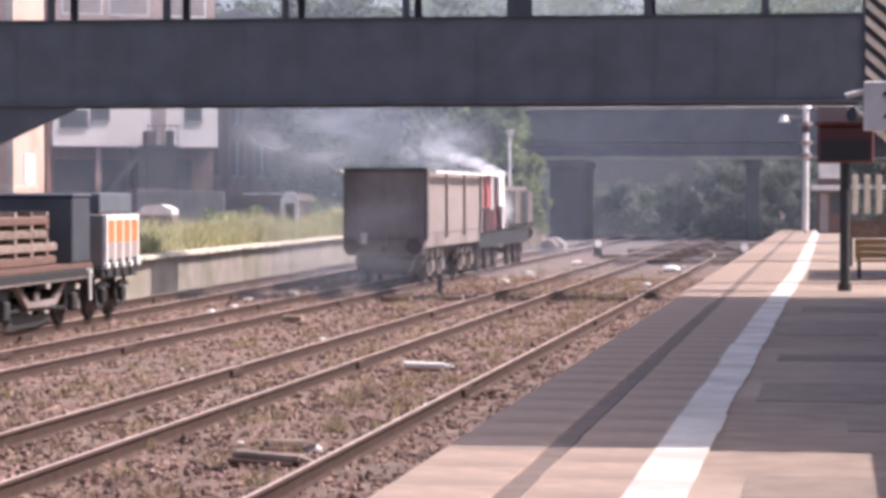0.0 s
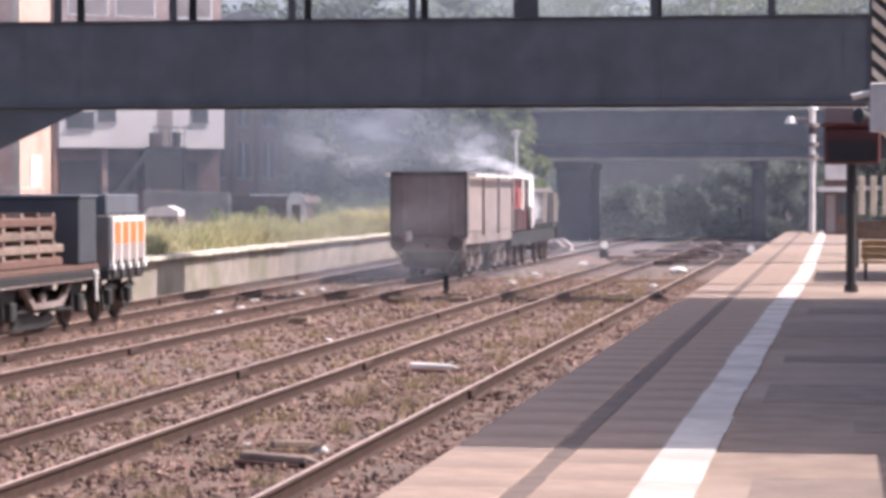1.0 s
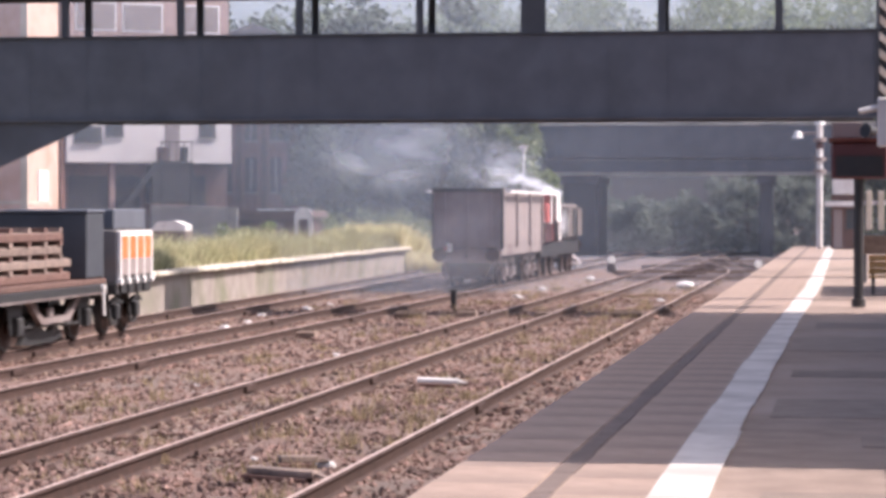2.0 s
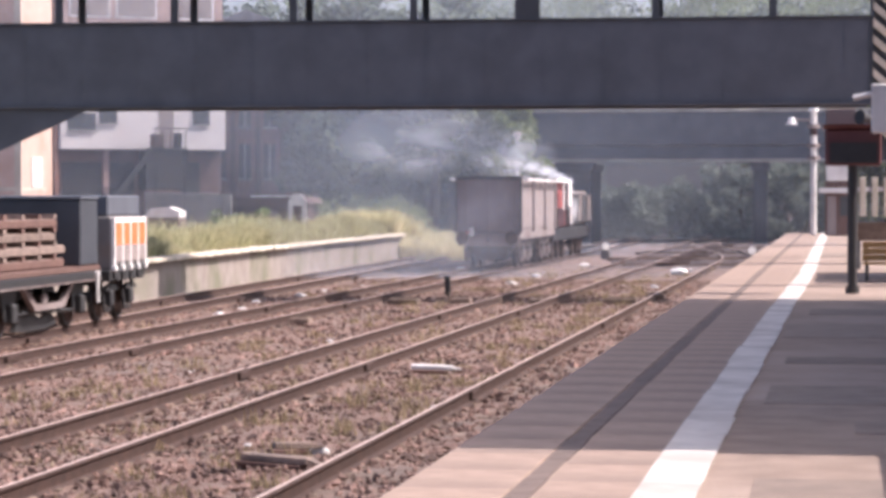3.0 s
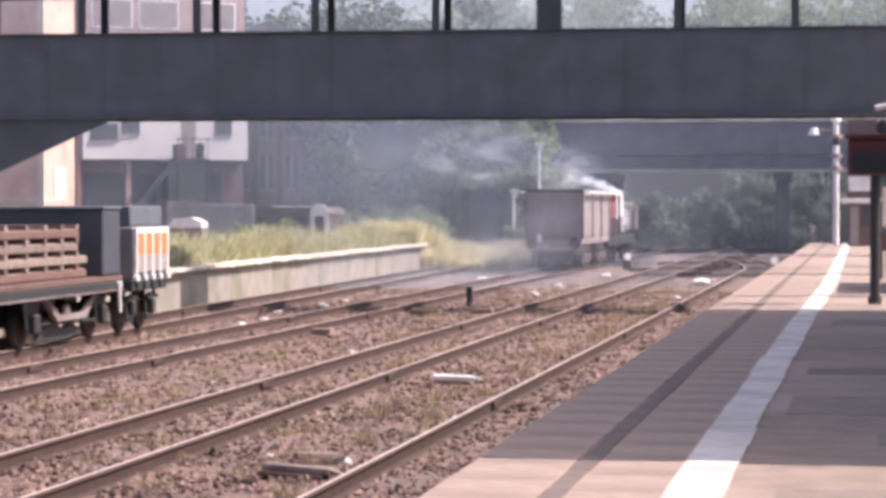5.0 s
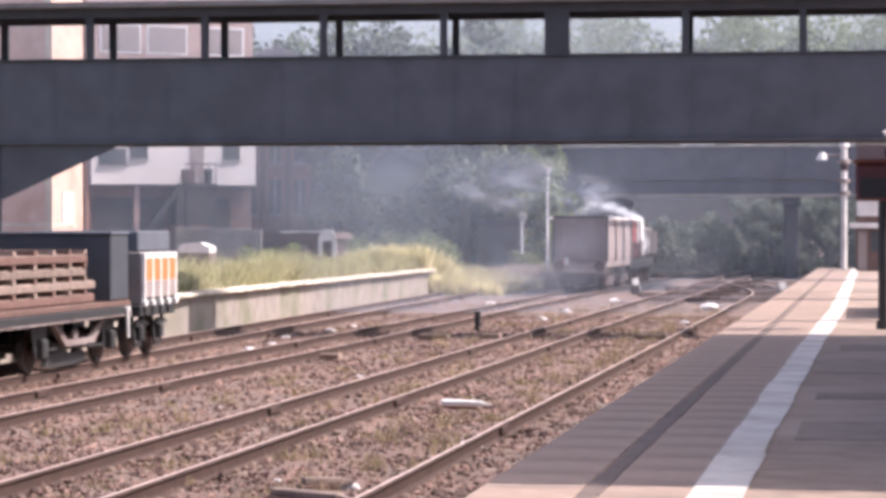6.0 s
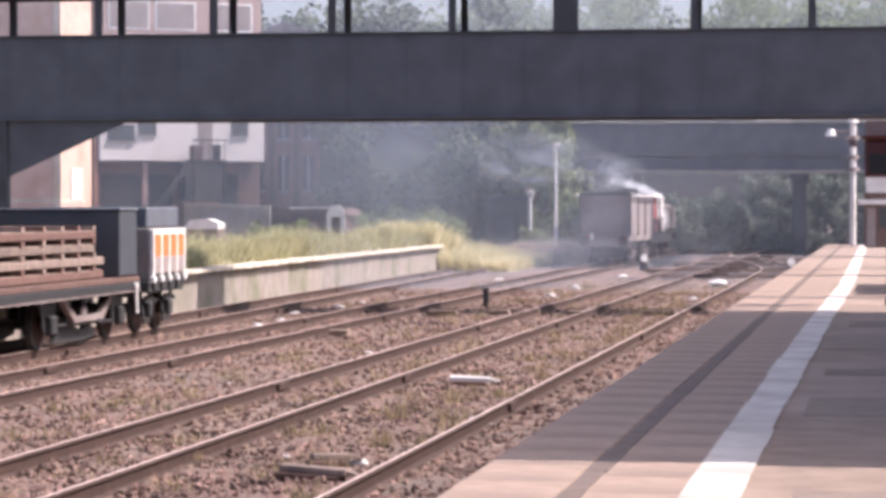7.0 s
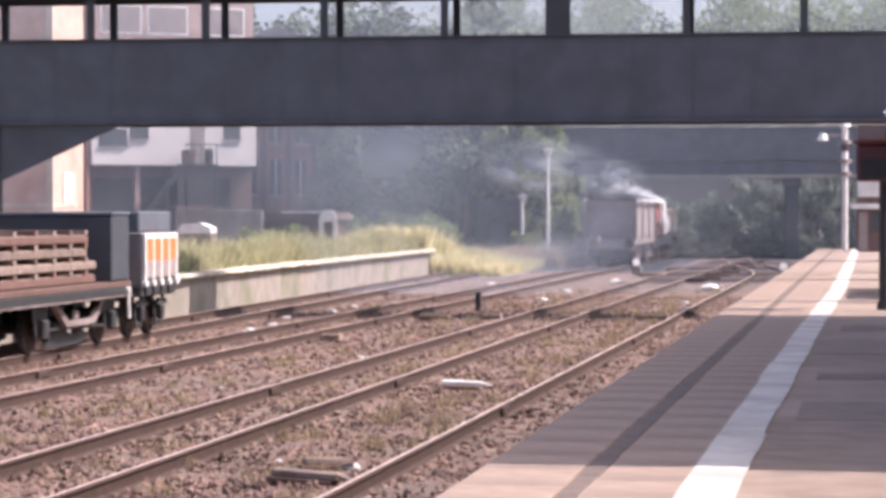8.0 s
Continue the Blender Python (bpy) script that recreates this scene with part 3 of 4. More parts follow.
def locomotive():
    e = thing("locomotive", "red and brown locomotive with white trim and black footplate", "locomotive")
    part("frame", box(-1.2, 0, 0.75, 1.2, 13.4, 1.25, 0.03), M["black"], e)
    cab = part("cab", box(-1.30, 0.15, 1.3, 1.30, 3.6, 3.10, 0.05), M["red"], e, "red cab")
    part("cab_roof", prism([(-1.38, 3.09), (-1.0, 3.24), (0, 3.32), (1.0, 3.24), (1.38, 3.09)], "y", 0.0, 3.75), M["white_paint"], cab)
    for y in (0.9, 2.7):
        for s in (-1, 1):
            x0, x1 = sorted((s * 1.295, s * 1.315))
            wd = part("cab_window", box(x0, y - 0.35, 2.25, x1, y + 0.35, 2.85), M["glass"], cab)
    for s in (-1, 1):
        x0, x1 = sorted((s * 1.31, s * 1.36))
        part("white_strip", box(x0, 2.3, 2.1, x1, 3.58, 3.08), M["white_paint"], cab)
        part("white_strip", box(x0, 3.2, 1.35, x1, 3.58, 2.095), M["white_paint"], cab)
        part("white_strip", box(x0, 0.5, 2.0, x1, 0.85, 3.08), M["white_paint"], cab)
        x0, x1 = sorted((s * 1.0, s * 1.40))
        part("locker", box(x0, 0.2, 1.3, x1, 2.4, 2.05, 0.03), M["dark_red"], e)
    bonnet = part("bonnet", box(-1.18, 3.62, 1.3, 1.18, 13.2, 2.78, 0.12), M["dull_brown"], e, "dull brown bonnet")
    for k in range(5):
        for s in (-1, 1):
            x0, x1 = sorted((s * 1.182, s * 1.21))
            part("bonnet_door", box(x0, 3.9 + 1.85 * k, 1.45, x1, 5.5 + 1.85 * k, 2.6, 0.01), M["black"] if k % 2 else M["dull_brown"], bonnet)
    part("bonnet_rail", rod((1.3, 3.8, 2.35), (1.3, 13.0, 2.35), 0.03, 8), M["white_paint"], e, "white hand rail")
    part("front_panel", box(-1.1, 13.202, 1.35, 1.1, 13.26, 2.6, 0.02), M["red"], e)
    part("exhaust", rod((0.3, 5.6, 2.77), (0.3, 5.6, 3.2), 0.16, 14, None, 0.14), M["black"], e)
    for y in (1.4, 3.4, 5.4, 9.0, 11.0, 12.4):
        wheelset(e, y, 0.5)
    buffers(e, 13.4, 1)
    narrow(e, 0.85)
    return e


def bogie(parent, y):
    """Wheels at both ends of a long pale trussed side frame, with dark brake gear below."""
    for d in (-2.2, 2.2):
        wheelset(parent, y + d, 0.42)
    for s in (-1, 1):
        x0, x1 = sorted((s * 0.98, s * 1.08))
        f = part("truss_frame", prism([(y - 1.72, 0.868), (y - 1.44, 0.868), (y - 0.80, 0.53), (y + 0.80, 0.53), (y + 1.44, 0.868), (y + 1.72, 0.868), (y + 0.92, 0.42), (y - 0.92, 0.42)], "x", x0, x1), M["brown_steel"], parent, "pale slanting truss frame")
        part("queen_post", box(x0 + 0.01, y - 0.40, 0.535, x1 - 0.01, y - 0.10, 0.70, 0.02), M["brown_steel"], f)
        part("brake_gear", prism([(y - 1.4, 0.08), (y - 1.1, 0.30), (y - 0.2, 0.34), (y + 0.3, 0.24), (y + 0.9, 0.33), (y + 1.3, 0.12), (y + 0.6, 0.04), (y - 0.8, 0.04)], "x", s * 0.78 - 0.05, s * 0.78 + 0.05), M["black"], f)
        part("brake_rod", rod((s * 0.95, y - 1.9, 0.40), (s * 0.95, y + 1.9, 0.34), 0.03, 8), M["black"], f)
        for d in (-2.2, 2.2):
            part("axlebox", box(x0 - 0.03, y + d - 0.16, 0.26, x1 + 0.03, y + d + 0.16, 0.60, 0.03), M["black"], f)
            part("horn_plate", prism([(y + d - 0.5, 0.82), (y + d + 0.5, 0.82), (y + d + 0.25, 0.3), (y + d - 0.25, 0.3)], "x", x0 - 0.02, x0 - 0.004), M["black"], f)


def flat_wagon():
    y0 = 46.9
    w = thing("flat_wagon", "rusty flat wagon loaded with stacked timbers and rails", "wagon", pose(TRACK_PLANS[3](y0), y0, 0, 0, 0, 1.72), group="wagons beside the grassy platform")
    L = 10.5
    wheelset(w, -9.4, 0.42)
    part("deck", box(-1.25, -L, 1.06, 1.25, 0, 1.16, 0.01), M["stack"], w)
    for s in (-1, 1):
        x0, x1 = sorted((s * 1.17, s * 1.27))
        part("solebar", box(x0, -L, 0.90, x1, 0, 1.055, 0.012), M["black"], w)
        part("lower_flange", box(x0 - 0.02, -L, 0.872, x1 + 0.02, 0, 0.898), M["brown_steel"], w, "pale worn lower flange")
    part("buffer_beam", box(-1.25, -0.1, 0.75, 1.25, 0.02, 1.05, 0.01), M["black"], w)
    for y in (-2.85,):
        bogie(w, y)
    lever = part("brake_lever", rod((1.30, -0.35, 0.45), (1.30, -0.42, 0.95), 0.035, 8), M["white_paint"], w, "white brake lever")
    part("grip", rod((1.30, -0.42, 0.95), (1.30, -0.43, 1.04), 0.06, 8), M["white_paint"], lever)
    # dark steel locker across the end and a tall far side
    part("end_locker", box(-1.22, -1.25, 1.17, 1.22, -0.05, 2.42, 0.03), M["bridge_dark"], w, "dark grey steel locker")
    part("locker_lid", box(-1.24, -1.28, 2.424, 1.24, -0.02, 2.48, 0.015), M["bridge"], w)
    for k in range(4):
        part("side_board", box(-1.24, -L + 0.1 + k * 2.2, 1.17, -1.16, -L + 2.2 + k * 2.2, 2.5, 0.01), M["bridge"], w)
    part("top_rail", box(-1.28, -L, 2.504, -1.12, -1.6, 2.56, 0.01), M["pale_steel"], w)
    rng = random.Random(12)
    z = 1.17
    for layer in range(4):
        h = 0.15
        for k in range(6):
            x = -0.98 + 0.37 * k + rng.uniform(-0.03, 0.03)
            end = -1.36 - 0.2 * layer - rng.uniform(0, 0.7)
            body = part("stacked_timber", box(x - 0.14, -9.4 - rng.uniform(0, 0.5), z, x + 0.14, end, z + h, 0.02), M["stack"] if rng.random() < 0.6 else M["timber"], w)
            part("worn_face", box(x - 0.11, -9.3, z + h + 0.001, x + 0.11, end - 0.06, z + h + 0.012), M["timber"], body)
        for k, y in enumerate((-2.3, -3.3, -4.3, -5.4, -6.6)):
            part("bearer", box(-1.1, y - 0.09, z + h + 0.014, 1.02, y + 0.09, z + h + 0.093), M["timber"] if (k + layer) % 2 else M["stack"], w, "short timber bearer")
        z += h + 0.095
    buffers(w, 0.02, 1)
    return w


def tool_wagon():
    y0 = 47.85
    w = thing("tool_wagon", "grey works wagon with orange and white striped side panels", "wagon", pose(TRACK_PLANS[3](y0), y0, 0, 0, 0, 1.72), group="wagons beside the grassy platform")
    L = 2.75
    part("underframe", box(-1.2, 0, 0.8, 1.2, L, 1.02, 0.02), M["black"], w)
    part("body", box(-1.18, 0.06, 1.03, 1.18, L - 0.06, 2.08, 0.02), M["grey_steel"], w)
    part("top_locker", box(-1.1, 0.15, 2.09, 1.12, L - 0.1, 2.50, 0.03), M["bridge"], w, "dull grey top locker")
    for k in range(5):
        y = 0.10 + k * 0.62
        r = part("striped_post", box(1.185, y - 0.03, 1.13, 1.28, y + 0.05, 2.07, 0.015), M["white_paint"], w, "white post")
        part("post_foot", box(1.19, y - 0.06, 1.0, 1.31, y + 0.08, 1.125, 0.02), M["white_paint"], r)
        if k < 4:
            part("striped_panel", box(1.182, y + 0.052, 1.96, 1.27, y + 0.588, 2.05), M["white_paint"], w)
            part("striped_panel", box(1.182, y + 0.052, 1.52, 1.27, y + 0.588, 1.955), M["orange"], w, "orange panel")
            part("striped_panel", box(1.182, y + 0.052, 1.18, 1.27, y + 0.588, 1.515), M["pale_steel"], w)
            part("dark_gap", box(1.182, y + 0.12, 0.84, 1.24, y + 0.54, 1.175), M["black"], w)
    for y in (0.6, 2.15):
        wheelset(w, y)
        axle_gear(w, y, colour="black")
    buffers(w, L, 1)
    return w


# ---------------------------------------------------------------- yard buildings
def window(parent, x0, x1, z0, z1, frame_mat="white_paint", depth=0.10):
    """A glazed window set in the front (local -y) of a wall that begins at y = 0."""
    w = part("window", box(x0, -0.02, z0, x1, 0.03, z1), M["glass"], parent)
    bm = bmesh.new()
    for a in ((x0 - 0.05, z0 - 0.05, x1 + 0.05, z0), (x0 - 0.05, z1, x1 + 0.05, z1 + 0.05), (x0 - 0.05, z0, x0, z1), (x1, z0, x1 + 0.05, z1), ((x0 + x1) / 2 - 0.02, z0, (x0 + x1) / 2 + 0.02, z1)):
        box(a[0], -0.05, a[1], a[2], 0.01, a[3], 0, bm)
    part("window_frame", bm, M[frame_mat], w)
    part("sill", box(x0 - 0.1, -0.12, z0 - 0.13, x1 + 0.1, 0.0, z0 - 0.055), M["concrete"], w)


def white_building():
    b = thing("yard_building", "brick building with white clad upper storey and outside stair", "building", pose(-31.8, 128, 0, 0, 0, 34))
    W = 8.8
    # lower wall gets no sun: that shade is put into its dark brick
    part("lower_wall", box(-W, 0.6, -0.2, 0, 9, 4.95), M["brick_dark"], b)
    part("return_wall", box(-W - 1.8, 0.3, -0.2, -W - 0.06, 9, 16.0), M["brick_red"], b, "dark red brick return wall")
    part("cladding", box(-W - 0.05, 0.0, 4.96, 0.05, 9, 8.3, 0.02), M["white"], b, "white clad upper storey")
    part("upper_wall", box(-W, 0.3, 8.31, 0, 9, 16.0), M["brick_pink"], b)
    part("roof", box(-W - 0.3, -0.1, 16.01, 0.3, 9.3, 16.3), M["roof"], b)
    for x0, x1, z0, z1 in ((-8.4, -7.05, 6.0, 6.75), (-6.75, -5.9, 6.35, 7.0), (-1.7, -0.9, 6.35, 7.0)):
        window(b, x0, x1, z0, z1, "black")
    for x in (-7.2, -4.7, -1.6):
        w = part("upper_window", box(x - 1.1, 0.27, 11.7, x + 1.1, 0.33, 13.2), M["white_paint"], b)
        part("pane", box(x - 1.0, 0.25, 11.8, x + 1.0, 0.268, 13.1), M["pale_steel"], w)
    for x0, x1 in ((-8.6, -6.5), (-6.1, -4.8), (-2.2, -1.2)):
        d = part("doorway", box(x0, 0.56, 0, x1, 0.63, 4.3), M["black"], b)
    for x in (-6.3,):
        part("pilaster", box(x - 0.15, 0.42, -0.2, x + 0.15, 0.599, 4.9), M["brick_pink"], b)
    # dark stair with landing against the wall
    st = part("stair", box(-4.3, -1.25, 4.9, -2.5, -0.02, 5.02), M["black"], b, "dark steel outside stair")
    part("stair_lobby", box(-4.7, -1.15, 2.9, -2.6, -0.05, 4.88, 0.03), M["black"], st)
    for k in range(12):
        x = -4.3 - 0.0 - 0.16 * k
        part("tread", box(x - 0.26, -1.2, 4.72 - 0.2 * k, x, -0.1, 4.76 - 0.2 * k), M["black"], st)
    for k in range(5):
        part("rail_post", box(-4.2 + 0.4 * k, -1.24, 5.02, -4.16 + 0.4 * k, -1.20, 6.0), M["black"], st)
    part("hand_rail", box(-4.3, -1.25, 6.0, -2.4, -1.19, 6.06), M["black"], st)
    for x in (-4.2, -2.6):
        part("stair_leg", box(x, -1.2, -0.2, x + 0.12, -1.08, 4.9), M["black"], st)
    part("stringer", prism([(-4.5, 5.0), (-6.6, 2.4), (-6.6, 2.0), (-4.5, 4.5)], "y", -1.24, -1.2), M["black"], st)
    part("landing_bin", box(-4.25, -1.1, 5.03, -3.7, -0.5, 5.75, 0.05), M["brick_dark"], st)
    part("landing_bin", box(-3.0, -1.1, 5.03, -2.7, -0.5, 5.8, 0.05), M["black"], st)
    door = part("landing_door", box(-3.6, -0.03, 5.03, -2.8, 0.02, 6.95), M["pale_steel"], b)
    return b


def brick_wing():
    b = thing("brick_wing", "tall orange brick building wing in sunshine", "building", pose(-33.65, 100.4, 0))
    part("wall", box(-12, 0, -0.2, 0, 4.6, 14), M["brick_orange"], b)
    # bright sun glare on the side wall, put in as a white board
    part("white_board", box(0.004, 1.4, 2.9, 0.06, 2.7, 4.2, 0.01), M["white_paint"], b, "white board standing in for sun glare on the wing")
    part("drain_pipe", rod((0.07, 4.3, -0.2), (0.07, 4.3, 14), 0.07, 10), M["brick_dark"], b)
    part("corner_strip", box(-0.25, -0.06, -0.2, 0.05, 0.0, 14), M["coping"], b)
    part("roof", box(-12.2, -0.2, 14.01, 0.2, 3.5, 14.3), M["roof"], b)
    for z in (3.4, 6.2, 9.2):
        for x in (-3.4, -6.2):
            window(b, x - 0.6, x + 0.6, z, z + 1.4)
    for z in (2.9, 5.7, 8.7, 11.5):
        part("band_course", box(-12.02, -0.03, z - 0.15, 0.03, 3.32, z), M["coping"], b)


def brown_building():
    b = thing("warehouse", "brown brick warehouse with tall narrow windows", "building", pose(-29.6, 143, 0, 0, 0, 8))
    part("wall", box(-9, 0.0, -0.2, 0, 9, 11.5), M["brick_brown"], b)
    part("roof", prism([(-9.3, 11.5), (-4.5, 13.4), (0.3, 11.5)], "y", -0.2, 9.2), M["roof"], b)
    for k in range(6):
        x = -8.2 + k * 1.45
        part("pier", box(x - 0.16, -0.12, -0.2, x + 0.16, 0.0, 11.2), M["brick_dark"], b)
        for z in (3.6, 6.6):
            w = part("window", box(x + 0.35, -0.04, z, x + 1.05, 0.01, z + 2.0), M["glass"], b)
            part("glazing_bar", box(x + 0.68, -0.06, z, x + 0.72, -0.041, z + 2.0), M["white_paint"], w)
            part("sill", box(x + 0.3, -0.10, z - 0.12, x + 1.1, 0.0, z - 0.005), M["concrete"], w)


def far_shed():
    """Long pale shed seen under the road bridge."""
    b = thing("goods_shed", "long pale low shed beyond the road bridge", "shed", pose(-16.4, 173, 0))
    part("wall", box(0, 0, -0.2, 8.2, 5, 2.9), M["concrete"], b)
    part("upper_wall", box(-0.05, -0.08, 2.91, 8.25, 5, 4.7, 0.02), M["pale_steel"], b, "pale upper boarding")
    part("roof", prism([(-0.4, 4.71), (8.6, 4.71), (7.6, 5.3), (0.6, 5.3)], "y", -0.3, 5.3), M["roof"], b)
    for k in range(4):
        d = part("door", box(0.5 + 2.0 * k, -0.04, -0.1, 1.9 + 2.0 * k, 0.02, 2.5), M["bridge"], b)
        part("door_frame", box(0.42 + 2.0 * k, -0.06, 2.505, 1.98 + 2.0 * k, 0.02, 2.6), M["white_paint"], d)


def yard_clutter():
    f = thing("sheet_fence", "grey corrugated sheet fence in the yard", "fence", pose(-31.9, 113, 0, 0, 0, 3))
    for k in range(9):
        x = 0.46 * k
        bm = bmesh.new()
        for r in range(3):
            rod((x + 0.08 + 0.15 * r, 0, -0.2), (x + 0.08 + 0.15 * r, 0, 2.75 - 0.012 * k), 0.075, 6, bm)
        part("fence_sheet", bm, M["concrete"], f)
    part("fence_rail", box(-0.05, 0.07, 2.2, 4.2, 0.13, 2.32), M["timber"], f)
    sh = thing("yard_shed", "low dark red shed with pale roof edge and white doorway", "shed", pose(-28.6, 114, 0))
    part("wall", box(0, 0, -0.2, 4.1, 3, 2.15), M["brick_dark"], sh)
    part("roof", prism([(-0.2, 2.2), (4.3, 2.2), (4.1, 2.5), (0.3, 2.5)], "y", -0.3, 3.2), M["brick_dark"], sh)
    part("roof_edge", box(1.6, -0.36, 2.50, 4.15, -0.28, 2.58), M["white_paint"], sh)
    for x in (2.0, 2.5):
        part("post", box(x, -0.35, -0.2, x + 0.3, -0.12, 1.9), M["pale_steel"], sh)
    d = part("door_surround", prism([(3.4, 1.0), (3.4, 2.3), (3.65, 2.65), (4.0, 2.65), (4.25, 2.3), (4.25, 1.0), (4.05, 1.0), (4.05, 2.1), (3.6, 2.1), (3.6, 1.0)], "y", -0.5, -0.38), M["white_paint"], sh)
    t = thing("tarpaulin_stack", "white sheeted stack lying in the grass", "stack", pose(-30.5, 108, 0))
    part("sheet", prism([(0, 1.6), (0.3, 2.0), (1.1, 2.05), (1.6, 1.85), (1.6, 1.6)], "y", 0, 1.2), M["white_paint"], t)
    part("pallet", box(0.0, 0.0, -0.15, 1.6, 1.2, 1.6, 0.02), M["timber"], t)
    h = thing("relay_hut", "dark relay hut at the foot of the bank", "hut", pose(-18.95, 128, 0))
    part("body", box(-1.1, 0, -0.2, 1.1, 1.8, 3.1, 0.03), M["black"], h)
    part("roof", box(-1.18, -0.1, 3.1, 1.18, 1.9, 3.2, 0.02), M["bridge_dark"], h)
    part("door", box(-0.45, -0.04, -0.1, 0.4, -0.002, 1.95, 0.01), M["bridge_dark"], h)


def lamp_post(x, y, top, label, base=-0.15):
    p = thing("lamp_post", label, "lamp post", pose(x, y, base))
    part("column", rod((0, 0, 0), (0, 0, top - base), 0.10, 12, None, 0.06), M["white_paint"], p)
    part("base", rod((0, 0, 0), (0, 0, 0.9), 0.15, 12), M["white_paint"], p)
    h = part("head", rod((0, 0, top - base), (0, 0, top - base + 0.28), 0.10, 12, None, 0.24), M["white_paint"], p)
    part("cap", rod((0, 0, top - base + 0.28), (0, 0, top - base + 0.36), 0.26, 12, None, 0.08), M["pale_steel"], h)
    return p


def signal_post():
    p = thing("platform_post", "white tubular post with brackets on the platform", "post", pose(-1.1, 105, PLAT_Z))
    part("column", rod((0, 0, 0), (0, 0, 5.1), 0.13, 14), M["white_paint"], p)
    for z in (3.1, 3.6, 4.4):
        part("collar", rod((0, 0, z), (0, 0, z + 0.16), 0.26, 14), M["pale_steel"], p)
    part("dark_band", rod((0, 0, 4.1), (0, 0, 4.4), 0.145, 14), M["dark_red"], p)
    part("finial", rod((0, 0, 5.1), (0, 0, 5.4), 0.24, 12, None, 0.12), M["white_paint"], p)
    arm = part("bracket", rod((0, 0, 4.75), (-0.9, 0, 4.75), 0.05, 8), M["pale_steel"], p)
    part("lantern", rod((-0.9, 0, 4.55), (-0.9, 0, 4.85), 0.26, 10, None, 0.12), M["white_paint"], arm)


# ---------------------------------------------------------------- platform fittings
def platform_fittings():
    s = thing("hooded_sign", "dark red hooded box sign on a black post", "sign", pose(0.19, 40.2, PLAT_Z))
    part("post", rod((0, 0, 0), (0, 0, 2.1), 0.078, 12), M["black"], s)
    part("post_base", rod((0, 0, 0), (0, 0, 0.12), 0.11, 12), M["black"], s)
    hood = part("box", box(-0.43, -0.15, 2.02, 0.45, 0.35, 2.60, 0.03), M["sign_red"], s)
    part("hood_roof", prism([(-0.2, 2.60), (-0.30, 2.66), (0.42, 2.66), (0.42, 2.60)], "x", -0.47, 0.49), M["sign_red"], hood)
    part("screen", box(-0.36, -0.17, 2.06, 0.38, -0.152, 2.38), M["black"], hood)
    part("notice", box(-0.42, 0.0, 2.665, 0.05, 0.06, 2.92, 0.01), M["pale_steel"], hood, "pale notice board on top")
    lp = part("loudspeaker", rod((0.30, -0.05, 2.75), (0.10, -0.25, 2.78), 0.06, 12, None, 0.12), M["black"], hood)
    n = thing("platform_number_sign", "white hanging board with a black platform number", "sign", pose(0.47, 39.6, 0))
    part("board", box(0.0, 0, 3.45, 0.9, 0.06, 4.22, 0.02), M["white_paint"], n)
    txt = bpy.data.curves.new("number", "FONT")
    txt.body, txt.size, txt.extrude = "2", 0.62, 0.004
    txt.align_x, txt.align_y = "CENTER", "CENTER"
    txt.materials.append(M["black"])
    d = new("number", txt)
    d.parent = n
    d.matrix_local = pose(0.42, -0.006, 3.83, 90)
    part("bracket", rod((-0.28, 0.03, 4.0), (0.0, 0.03, 4.06), 0.045, 8), M["white_paint"], n)
    part("hanger", rod((0.75, 0.03, 0.94), (0.75, 0.03, 5.6), 0.05, 10), M["black"], n)
    # added out of view on the right, only for their shadow bars
    for y, d in ((44.2, 0.3), (59.0, 0.55), (82.5, 1.0)):
        p = thing("shadow_pier", "unseen pier added to cast a shadow bar across the platform", "pier", pose(2.15, y, PLAT_Z), group="brick piers")
        part("shaft", box(-0.2, -d, 0, 0.2, d, 5.1, 0.02), M["brick_dark"], p)
        part("cap", box(-0.25, -d - 0.05, 5.1, 0.25, d + 0.05, 5.25, 0.02), M["concrete"], p)
    k = thing("platform_kiosk", "small brown kiosk with white boards on the platform", "kiosk", pose(-0.62, 103, PLAT_Z))
    part("body", box(0.0, 0, 0, 1.2, 1.2, 2.2, 0.02), M["stack"], k)
    part("fascia", box(0.05, -0.05, 2.21, 1.15, 1.2, 3.0, 0.02), M["white_paint"], k)
    part("shelf", box(-0.25, -0.3, 1.72, 0.95, -0.002, 1.92, 0.01), M["white_paint"], k)
    part("door_panel", box(0.1, -0.04, 0.05, 0.45, -0.002, 1.6, 0.005), M["pale_steel"], k)
    part("dark_window", box(0.6, -0.04, 0.8, 1.1, -0.002, 1.6, 0.005), M["glass"], k)
    g = thing("white_gate", "white slatted gate at the back of the platform", "gate", pose(0.36, 54, PLAT_Z, 0, 0, 14))
    for j in range(3):
        part("slat", box(0.05 + 0.26 * j, 0, 1.12, 0.18 + 0.26 * j, 0.05, 1.95, 0.01), M["coping"], g)
    part("rail", box(0.0, 0.052, 1.65, 0.9, 0.09, 1.74), M["white_paint"], g)
    part("lower_panel", box(0.0, 0.052, 0.6, 0.9, 0.12, 1.0, 0.01), M["sleeper"], g)
    part("gate_post", box(0.84, 0.0, 0, 0.94, 0.12, 2.0, 0.01), M["bridge_dark"], g)
    part("gate_post", box(0.0, 0.052, 0, 0.08, 0.12, 0.6, 0.01), M["bridge_dark"], g)
    c = thing("platform_bench", "ochre slatted wooden bench on dark legs", "bench", pose(0.40, 46.5, PLAT_Z))
    for j in range(4):
        part("seat_slat", box(0, -0.3 + 0.13 * j, 0.30, 1.5, -0.2 + 0.13 * j, 0.34, 0.008), M["yellow"], c)
